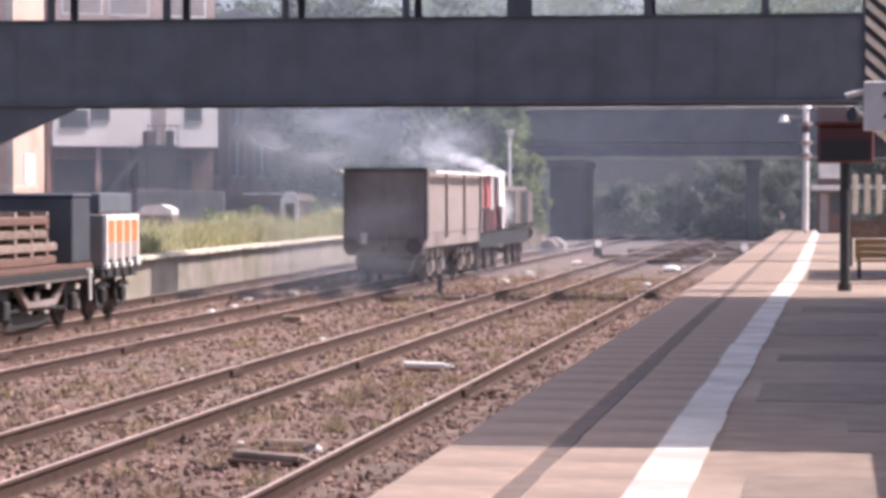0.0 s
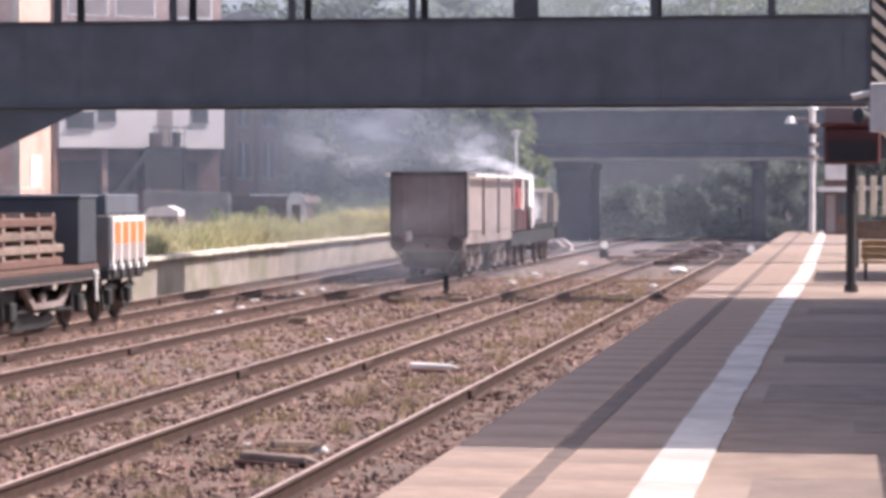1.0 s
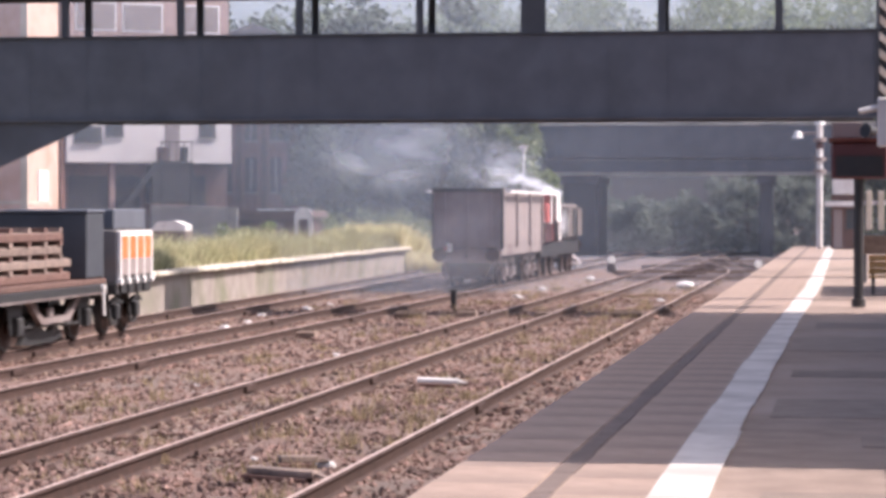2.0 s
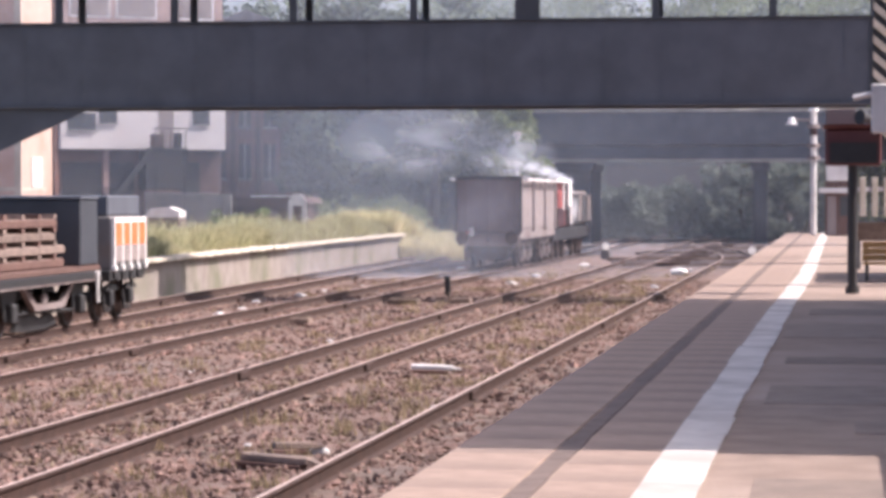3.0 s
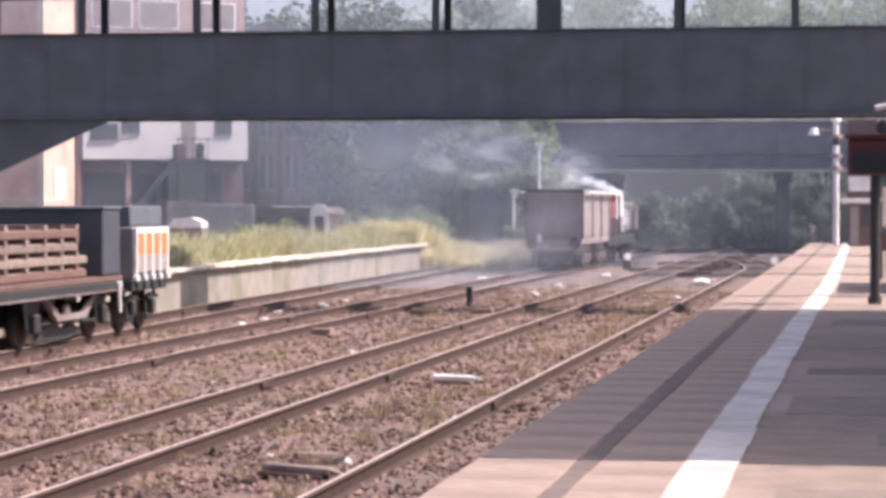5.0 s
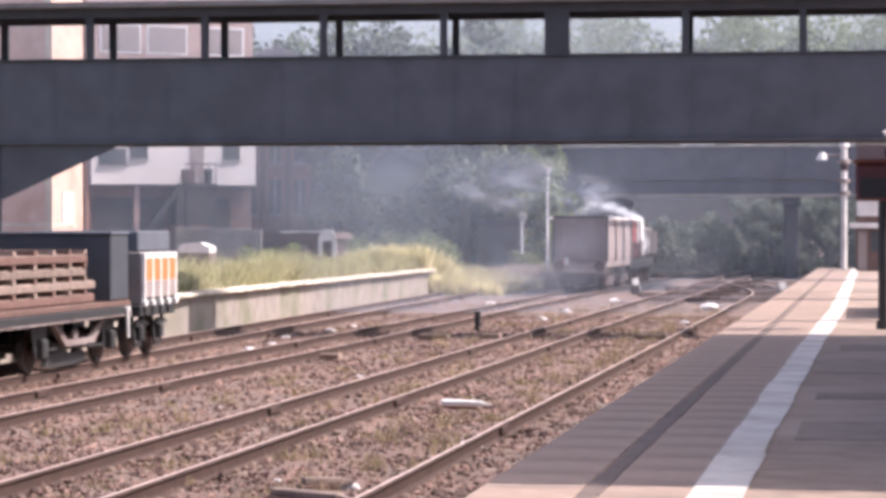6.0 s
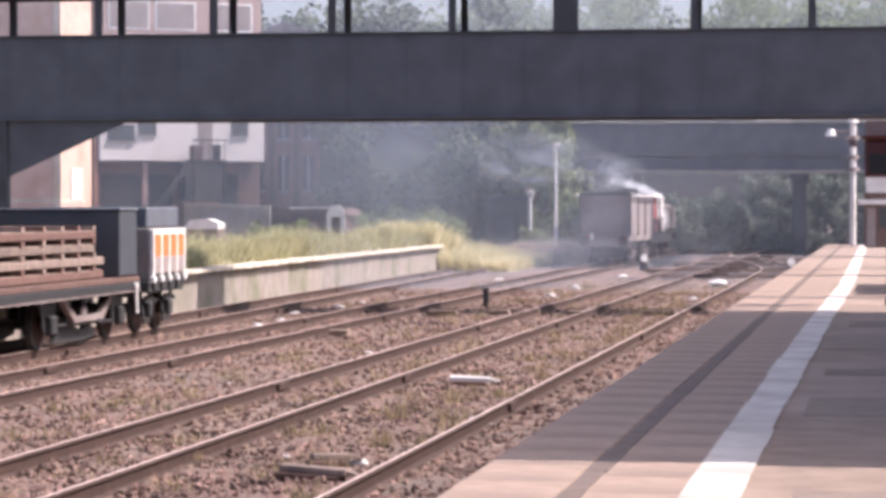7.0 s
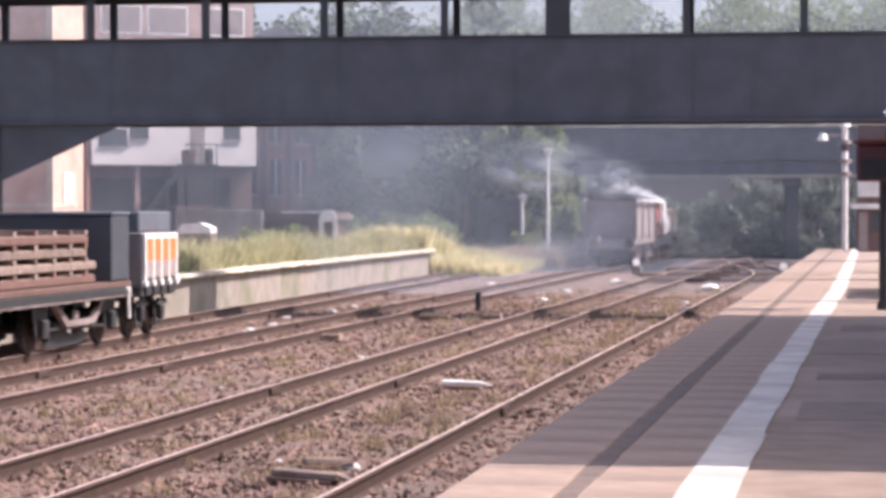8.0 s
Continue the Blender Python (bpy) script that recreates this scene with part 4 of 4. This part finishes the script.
    for j in range(3):
        part("back_slat", box(0, 0.24, 0.36 + 0.12 * j, 1.5, 0.28, 0.47 + 0.12 * j, 0.008), M["yellow"], c)
    for x in (0.08, 0.75, 1.42):
        part("leg", box(x - 0.03, -0.28, 0, x + 0.03, 0.32, 0.295, 0.01), M["black"], c)
        part("back_stay", box(x - 0.03, 0.285, 0.298, x + 0.03, 0.32, 0.70, 0.01), M["black"], c)


# ---------------------------------------------------------------- lineside things
def lineside():
    def stump(x, y, h, name, label, mt, r=0.1):
        p = thing(name, label, "marker", pose(x, y, -0.21))
        part("post", box(-r, -r, 0, r, r, h, 0.02), M[mt], p)
        part("cap", box(-r - 0.02, -r - 0.02, h, r + 0.02, r + 0.02, h + 0.05, 0.01), M[mt], p)
    stump(-10.47, 67.0, 0.50, "marker_post", "short black marker post beside the track", "black", 0.075)
    for x, y in ((-10.0, 108.0), (-3.45, 100.0)):
        g = thing("ground_signal", "small ground signal with white disc", "signal", pose(x, y, -0.2))
        part("housing", box(-0.2, 0, 0, 0.2, 0.4, 0.42, 0.03), M["grey_steel"], g)
        part("disc", rod((0.03, -0.06, 0.58), (0, 0.0, 0.58), 0.16, 18), M["white_paint"], g, "white disc")
    for k, (x, y, ln, w, mt, rz, label) in enumerate((
            (-6.05, 37.2, 0.62, 0.2, "white_paint", 8, "pale plank with its shade put in as a dark board"),
            (-5.42, 23.9, 0.72, 0.15, "timber", -14, "broken brown timber lying on the ballast"),
            (-5.55, 25.2, 0.42, 0.12, "timber", 30, "broken brown timber lying on the ballast"))):
        p = thing("loose_plank", label, "plank", pose(x, y, -0.13, 0, 2, rz))
        part("board", box(-ln / 2, -w / 2, 0, ln / 2, w / 2, 0.07, 0.01), M[mt], p)
        # dark board in place of the plank's shaded side and shadow
        part("under_board", box(-ln / 2 - 0.05, -w / 2 - 0.03, -0.05, ln / 2 - 0.06, w / 2, -0.003, 0.01), M["stack"], p)
        part("split_end", prism([(ln / 2 - 0.02, 0.0), (ln / 2 + 0.14, 0.02), (ln / 2 - 0.02, 0.06)], "y", -w / 3, w / 4), M[mt], p)
    b = thing("white_sack", "bright white sack lying between the rails", "sack", pose(-5.5, 87, -0.2))
    bm = bmesh.new()
    bmesh.ops.create_icosphere(bm, subdivisions=3, radius=1)
    for v in bm.verts:
        v.co = Vector((v.co.x * 0.3, v.co.y * 0.2, max(0, 0.10 + v.co.z * 0.13))) + noise.noise_vector(v.co * 2.6) * 0.07
    part("sack", bm, M["white_paint"], b, smooth=True)
    part("tie", rod((0.33, 0, 0.12), (0.46, 0.02, 0.16), 0.03, 8, None, 0.06), M["white_paint"], b)
    # wooden covers over point rods that cross between the tracks
    for x, y, w in ((-10.75, 61.7, 0.75), (-11.15, 51.5, 0.42), (-9.4, 62.4, 0.5), (-8.6, 62.6, 0.4), (-7.37, 62.2, 0.5), (-5.4, 62.6, 0.8), (-4.72, 65.1, 0.45)):
        c = thing("rod_cover", "dark timber cover over point rods between tracks", "cover", pose(x, y, -0.2), group="rod covers")
        part("lid", box(-w / 2, -0.22, 0.0, w / 2, 0.22, 0.14, 0.02), M["sleeper"], c)
        part("batten", box(-w / 2 + 0.05, -0.05, 0.161, w / 2 - 0.05, 0.05, 0.19), M["sleeper"], c)
    # long timbers and rods of the junction; every second one pale, for glinting rails
    rng = random.Random(21)
    for k in range(22):
        y = 96 + 1.9 * k
        c = thing("junction_timber", "long timber at the track junction, the pale ones standing for rail glints", "timber", pose(-6.3 + rng.uniform(-0.5, 0.5), y, -0.2, 0, 0, rng.uniform(-2, 2)), group="junction timbers")
        part("beam", box(-2.9 + 0.25 * (k % 5), -0.15, 0.0, 2.9 - 0.3 * (k % 4), 0.15, 0.05 + 0.06 * (k % 3), 0.01), M["pale_steel"] if k % 2 == 0 else M["sleeper"], c)
        part("chair", box(-0.4, -0.13, 0.051, 0.4, 0.13, 0.20, 0.01), M["rail"], c)
    for k in range(9):
        bm = bmesh.new()
        bmesh.ops.create_icosphere(bm, subdivisions=2, radius=0.5)
        for v in bm.verts:
            v.co = Vector((v.co.x * 1.1, v.co.y, max(-0.1, v.co.z * 0.8))) + noise.noise_vector(v.co * 3 + Vector((k, 5, 0))) * 0.22
        r = new("rubble_lump", link_mesh("rubble_lump", bm, M["pale_steel"]))
        r.matrix_world = pose(-16.6 + 0.42 * k, 121 + 1.7 * ((k * 7) % 4), -0.1 + 0.05 * (k % 3), 0, 0, 40 * k)
        tagged(r, "pale broken rubble lump on the bank", "rubble", "rubble on the bank")
    for k, (x, y, s) in enumerate(((-14.6, 62, 0.2), (-14.3, 66, 0.24), (-14.5, 70, 0.16), (-14.2, 74, 0.14), (-9.9, 76, 0.3), (-10.1, 84, 0.25), (-13.9, 92, 0.3), (-5.0, 31, 0.12), (-6.1, 44, 0.10), (-13.6, 47, 0.16), (-5.32, 25.4, 0.17), (-4.7, 30.2, 0.12), (-9.7, 37, 0.10), (-9.2, 45, 0.12), (-13.8, 55, 0.2), (-14.0, 58, 0.16), (-9.8, 97, 0.3), (-5.4, 74, 0.2), (-5.9, 21, 0.08), (-6.2, 26, 0.08))):
        bm = bmesh.new()
        s *= 0.45
        bmesh.ops.create_icosphere(bm, subdivisions=2, radius=s)
        for v in bm.verts:
            v.co = Vector((v.co.x * 1.4, v.co.y, v.co.z * 0.6)) + noise.noise_vector(v.co * 5 + Vector((k, 0, 0))) * s * 0.5
        r = new("pale_stone", link_mesh("pale_stone", bm, M["white_paint"]))
        r.matrix_world = pose(x, y, -0.2 + s * 0.35)
        tagged(r, "pale limestone lump lying beside the track", "stone", "pale stones")


def road_van():
    v = thing("road_van", "white high-roofed van crossing the road bridge", "van")
    part("body", box(-2.2, -0.9, 0.35, 2.2, 0.9, 1.45, 0.12), M["white_paint"], v)
    part("high_roof", prism([(-1.15, 1.455), (-0.95, 2.42), (0.85, 2.45), (1.35, 1.455)], "y", -0.82, 0.82), M["white_paint"], v)
    part("windscreen", prism([(1.40, 1.46), (0.93, 2.3), (0.98, 2.32), (1.46, 1.46)], "y", -0.7, 0.7), M["glass"], v)
    for x in (-1.4, 1.4):
        for s in (-1, 1):
            w = part("wheel", rod((x, s * 0.72, 0.33), (x, s * 0.93, 0.33), 0.33, 16), M["black"], v)
            part("hubcap", rod((x, s * 0.93, 0.33), (x, s * 0.945, 0.33), 0.17, 12), M["pale_steel"], w)
    return v


# ---------------------------------------------------------------- plants, stones and smoke
def plants():
    specs = [  # x, y, height, spread, leaf
        (-36, 152, 15, 5.5, "leaf"), (-30.5, 150, 14, 5, "leaf"), (-27, 138, 14, 4.8, "leaf"), (-24.5, 142, 15, 5, "leaf"), (-22.3, 137, 13, 4.2, "leaf"),
        (-20.6, 141, 12.5, 3.6, "leaf"), (-18.3, 134, 8.5, 2.6, "leaf_light"), (-25.5, 131, 9.5, 3.4, "leaf"),
        (-22, 178, 16, 6, "leaf"), (-15, 184, 15, 6, "leaf"), (-8, 179, 16, 6, "leaf"), (-1, 185, 15, 6, "leaf"), (6, 178, 16, 6, "leaf"),
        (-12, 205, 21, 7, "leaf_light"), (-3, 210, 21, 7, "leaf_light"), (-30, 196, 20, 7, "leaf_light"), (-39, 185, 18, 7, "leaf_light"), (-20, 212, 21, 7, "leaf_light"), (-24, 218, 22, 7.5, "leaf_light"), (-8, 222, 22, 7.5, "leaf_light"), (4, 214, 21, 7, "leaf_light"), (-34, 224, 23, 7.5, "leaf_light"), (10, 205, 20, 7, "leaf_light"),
        (-48, 175, 17, 6, "leaf"), (3, 158, 12, 4, "leaf_light"), (-10, 196, 14, 6, "leaf"), (8, 128, 9, 3.5, "leaf"), (12, 150, 13, 5, "leaf")]
    for k, (x, y, h, s, leaf) in enumerate(specs):
        # leaf_light trees get their sunlit, hazy paleness from the leaf colour
        tree("tree", "broad leafy green tree behind the railway" if leaf == "leaf" else "pale green tree beside the railway, sun and haze in its colour", x, y, h, s, 40 + k, leaf,
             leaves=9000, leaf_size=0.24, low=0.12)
    for k, (x, y, h, s) in enumerate(((-24.5, 118, 2.2, 1.7), (-22.4, 121, 2.4, 1.8), (-20.5, 117, 2.0, 1.5), (-16.0, 127, 1.6, 0.9), (-16.3, 130, 2.8, 1.2), (-17.0, 124, 1.6, 0.9), (-26.8, 110, 1.7, 1.3), (-15.2, 126.5, 3.0, 0.95))):
        tree("shrub", "low leafy shrub on the overgrown bank", x, y, h, s, 80 + k, "leaf_light", leaves=2600, leaf_size=0.12, low=0.1)
    # shrubs whose leaf colour carries the haze of the bridge opening
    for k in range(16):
        tree("shrub", "dense shrub beyond the road bridge, haze put into its leaf colour", -27 + 2.3 * k, 163 + 3 * (k % 3), (2.3 if 4 < k < 9 else 4.4) + (k % 4) * 0.3, 2.2, 120 + k, "leaf_hazed", leaves=4000, leaf_size=0.22, low=0.02)
    rng = np.random.default_rng(7)

    def blades(name, label, pts, hts, material, width=0.02):
        """Bent blades of grass, one triangle pair each, as one stuff object."""
        n = len(pts)
        ang = rng.uniform(0, 2 * np.pi, n)
        side = np.stack([np.cos(ang), np.sin(ang), np.zeros(n)], 1) * width
        lean = np.stack([rng.normal(0, 0.28, n), rng.normal(0, 0.28, n), np.ones(n)], 1) * hts[:, None]
        mid = pts + lean * 0.55
        tip = pts + lean * [1.25, 1.25, 0.95]
        verts = np.stack([pts - side, pts + side, mid + side * 0.8, mid - side * 0.8, tip], 1).reshape(-1, 3)
        a = np.arange(n)[:, None] * 5
        faces = np.concatenate([a + [0, 1, 2], a + [0, 2, 3], a + [3, 2, 4]], 0)
        ob = new(name, raw_mesh(name, verts, faces, M[material]))
        tagged(ob, label, "grass", kind="stuff")

    # overgrown platform
    n = 38000
    y = rng.uniform(52, 113, n)
    off = 0.65 + rng.exponential(1.5, n)
    x = -16.95 - 0.03 * (y - 59) - off
    clump = 0.5 + 0.5 * np.sin(y * 0.55 + np.sin(off * 1.3) * 2) * np.sin(y * 0.23 + 1.0 + off * 0.4)
    keep = (off < 8) & (rng.uniform(0, 1, n) < 0.35 + 0.65 * clump)
    z = np.where(y < 106, 0.9, 0.9 - (y - 106) * 0.125)
    h = (0.24 + 0.78 * clump) * rng.uniform(0.5, 1.2, n) * np.clip(off / 1.1, 0.35, 1.0)
    blades("tall_grass", "tall yellow-green grass on the disused platform", np.stack([x, y, z], 1)[keep], h[keep], "grass", 0.022)
    n = 20000
    y = rng.uniform(105, 120, n)
    x = rng.uniform(-21, -15.4, n)
    blades("bank_grass", "dry yellow grass on the bank by the ramp", np.stack([x, y, np.where((x < -18.6) & (y < 114), np.clip(114 - y, 0, 8) * 0.125 - 0.1, -0.2)], 1), rng.uniform(0.3, 0.7, n) + np.clip((-15.8 - x) / 3, 0, 1) * rng.uniform(0.2, 0.75, n), "straw", 0.03)
    n = 5000
    y = rng.uniform(118.5, 124, n)
    x = rng.uniform(-17.6, -14.4, n)
    blades("dry_weeds", "pale dry weeds round the foot of the posts", np.stack([x, y, np.full(n, -0.2)], 1), rng.uniform(0.4, 1.3, n), "weed_pale", 0.03)
    # weeds between the tracks, in tufts
    c = 300
    cy = 18 + 75 * rng.uniform(0, 1, c) ** 1.3
    lanes = np.array([-5.9, -5.5, -6.3, -5.2, -2.75, -9.4, -9.9, -10.4, -13.9, -7.7])
    cx = lanes[rng.integers(0, len(lanes), c)] + rng.normal(0, 0.25, c)
    m = 26
    pts = np.repeat(np.stack([cx, cy, np.full(c, -0.21)], 1), m, 0) + rng.normal(0, 1, (c * m, 3)) * [0.11, 0.11, 0]
    h = np.repeat(rng.uniform(0.06, 0.26, c), m) * rng.uniform(0.5, 1.2, c * m)
    blades("track_weeds", "dry brown and green weeds between the tracks", pts, h, "weed", 0.009)


def stones(n=56000):
    """Loose ballast stones: lumpy eight-sided chips, joined."""
    rng = np.random.default_rng(11)
    y = 17 + 63 * rng.uniform(0, 1, n) ** 1.9
    x = rng.uniform(-15.0, -2.4, n)
    keep = (x > -0.36 * y)
    x, y = x[keep], y[keep]
    n = len(x)
    base = np.array([[1, 0, 0], [-1, 0, 0], [0, 1, 0], [0, -1, 0], [0, 0, 1], [0, 0, -1]], float)
    tri = np.array([[0, 2, 4], [2, 1, 4], [1, 3, 4], [3, 0, 4], [2, 0, 5], [1, 2, 5], [3, 1, 5], [0, 3, 5]])
    size = rng.uniform(0.022, 0.05, n) * (1 + (rng.uniform(0, 1, n) > 0.95) * 0.7)
    v = base[None] * size[:, None, None] * rng.uniform(0.55, 1.25, (n, 6, 1)) + rng.normal(0, 0.25, (n, 6, 3)) * size[:, None, None]
    ang = rng.uniform(0, 6.283, n)
    c, s = np.cos(ang)[:, None], np.sin(ang)[:, None]
    v = np.stack([v[..., 0] * c - v[..., 1] * s, v[..., 0] * s + v[..., 1] * c, v[..., 2] * 0.8], -1)
    z = -0.205 + rng.normal(0, 0.018, n) + size * 0.2
    v += np.stack([x, y, z], 1)[:, None, :]
    faces = (tri[None] + np.arange(n)[:, None, None] * 6).reshape(-1, 3)
    ob = new("ballast_stones", raw_mesh("ballast_stones", v.reshape(-1, 3), faces, M["stone"]))
    tagged(ob, "loose rust-brown ballast stones between the rails", "ballast", kind="stuff")


def vapour(name, label, clumps, count, size, material, seed):
    """Drifting vapour as a cloud of fine flecks, denser towards the middle of each clump."""
    rng = np.random.default_rng(seed)
    w = np.array([c[6] for c in clumps], float)
    idx = rng.choice(len(clumps), count, p=w / w.sum())
    mid = np.array([c[:3] for c in clumps], float)[idx]
    rad = np.array([c[3:6] for c in clumps], float)[idx]
    p = mid + rad * rng.normal(0, 0.42, (count, 3))
    tri = rng.normal(0, 1, (count, 3, 3))
    tri = tri / np.linalg.norm(tri, axis=2, keepdims=True) * size * rng.uniform(0.6, 1.3, (count, 1, 1))
    verts = (p[:, None, :] + tri).reshape(-1, 3)
    verts[:, 2] = np.maximum(verts[:, 2], -0.1)
    ob = new(name, raw_mesh(name, verts, np.arange(count * 3).reshape(-1, 3), M[material]))
    return tagged(ob, label, "smoke", kind="stuff")


def smoke_hull(name, label, x, y, z, rx, ry, rz, seed, material="veil"):
    """One rounded, lumpy shell; its thin colour stands in for smoke haze in the air."""
    bm = bmesh.new()
    bmesh.ops.create_icosphere(bm, subdivisions=5, radius=1)
    shift = Vector((seed * 3.7, seed * 1.3, 0))
    for v in bm.verts:
        n = v.co.copy()
        k = 1 + 0.05 * noise.noise(n * 3.0 + shift) + 0.03 * noise.noise(n * 9 + shift)
        v.co = Vector((n.x * rx, n.y * ry, max(n.z * rz, -z - 0.1))) * k
        v.co.z = max(v.co.z, -z - 0.12)
    ob = new(name, link_mesh(name, bm, M[material], True))
    ob.location = (x, y, z)
    return tagged(ob, label, "smoke", kind="stuff")


def puff(name, label, x, y, z, rx, ry, rz, material, seed):
    """A hollow lumpy puff of smoke, open to the lee side, thick in the middle and thinning to its rim."""
    bm = bmesh.new()
    bmesh.ops.create_icosphere(bm, subdivisions=4, radius=1)
    shift = Vector((seed * 2.3, 0, seed * 1.9))
    for v in bm.verts:
        v.co = v.co * (1 + 0.12 * noise.noise(v.co * 2.5 + shift))
    bmesh.ops.delete(bm, geom=[f for f in bm.faces if f.calc_center_median().y > 0.05], context="FACES")
    ob = new(name, link_mesh(name, bm, M[material], True))
    ob.matrix_world = Matrix.LocRotScale(Vector((x, y, z)), None, Vector((rx, ry, rz)))
    return tagged(ob, label, "smoke", kind="stuff")


# ---------------------------------------------------------------- build
ground()
tracks()
platform()
station_shade()
left_platform()
footbridge()
road_bridge()
white_building()
brick_wing()
brown_building()
far_shed()
yard_clutter()
wagon = box_wagon()
engine = locomotive()
flat_wagon()
tool_wagon()
lamp_post(-15.36, 120, 5.3, "white lamp post at the foot of the bank")
lamp_post(-17.28, 125, 3.1, "short white post beside a dark hut")
signal_post()
platform_fittings()
lineside()
van = road_van()
plants()
stones()
# x, y, z, three reaches, share
steam = vapour("steam_plume", "white steam blowing back from the locomotive", [
    (0.75, 6.5, 3.2, 0.3, 0.5, 0.14, 1.0), (0.45, 6.0, 3.35, 0.34, 0.7, 0.17, 0.9), (0.1, 5.3, 3.55, 0.4, 0.8, 0.22, 0.8), (-0.4, 4.5, 3.75, 0.5, 1.0, 0.28, 0.6),
    (-1.0, 3.5, 3.95, 0.7, 1.3, 0.4, 0.4), (1.35, 4.2, 2.0, 0.25, 0.8, 0.6, 0.5)], 56000, 0.012, "steam", 1)
# puffs that follow the train: offset from the wagon's tail, reaches
trail = [puff("smoke_puff", "pale grey smoke trailing over the train", *v) for v in (
    (-0.6, 13.5, 4.05, 2.3, 0.8, 1.3, "pale_smoke", 1), (-3.9, 11.0, 4.6, 4.2, 1.0, 1.9, "pale_smoke", 2))]
low = [puff("low_smoke", "grey smoke drifting low round the train", *v) for v in (
    (-0.2, -1.5, 1.3, 4.2, 0.9, 2.9, "low_smoke", 5), (-1.5, -5.5, 0.3, 6.5, 1.0, 1.2, "low_smoke", 9))]
drift = [puff("smoke_bank", "thin blue-grey smoke hanging over the yard", *v) for v in (
    (-21.5, 116, 4.6, 9.0, 2.5, 6.0, "smoke", 8),)]
# nested shells that lay haze over all that stands behind them
veils = [smoke_hull("thin_smoke", "thin shell of smoke haze put in beyond the footbridge", *v) for v in (
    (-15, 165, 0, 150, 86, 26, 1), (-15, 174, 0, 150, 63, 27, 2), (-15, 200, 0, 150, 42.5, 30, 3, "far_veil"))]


def motions():
    for v in veils:
        x, y, z = v.location
        walk(v, [(t, pose(x - 0.15 * t, y + 0.1 * t, z)) for t in (0, 4, 8)])
    walk(wagon, [(t, pose(-12.2, 68.3 + 6.35 * t, 0)) for t in (0, 2, 4, 6, 8)])
    walk(engine, [(t, pose(-12.2, 79.7 + 6.35 * t, 0)) for t in (0, 2, 4, 6, 8)])
    walk(steam, [(t, pose(-12.2, 79.7 + 6.35 * t, 0)) for t in (0, 2, 4, 6, 8)])
    for ob, way in [(o, 5.9) for o in trail] + [(o, 6.2) for o in low]:
        m = ob.matrix_world.copy()
        walk(ob, [(t, Matrix.Translation((-12.2 - 0.05 * t, 68.3 + way * t, 0.03 * t)) @ m) for t in (0, 2, 4, 6, 8)])
    for ob in drift:
        m = ob.matrix_world.copy()
        walk(ob, [(t, Matrix.Translation((-0.12 * t, 0.1 * t, 0)) @ m) for t in (0, 4, 8)])
    walk(van, [(t, pose(-34.2 + 4.0 * t, 151, 5.6)) for t in (0, 4, 8)])


motions()
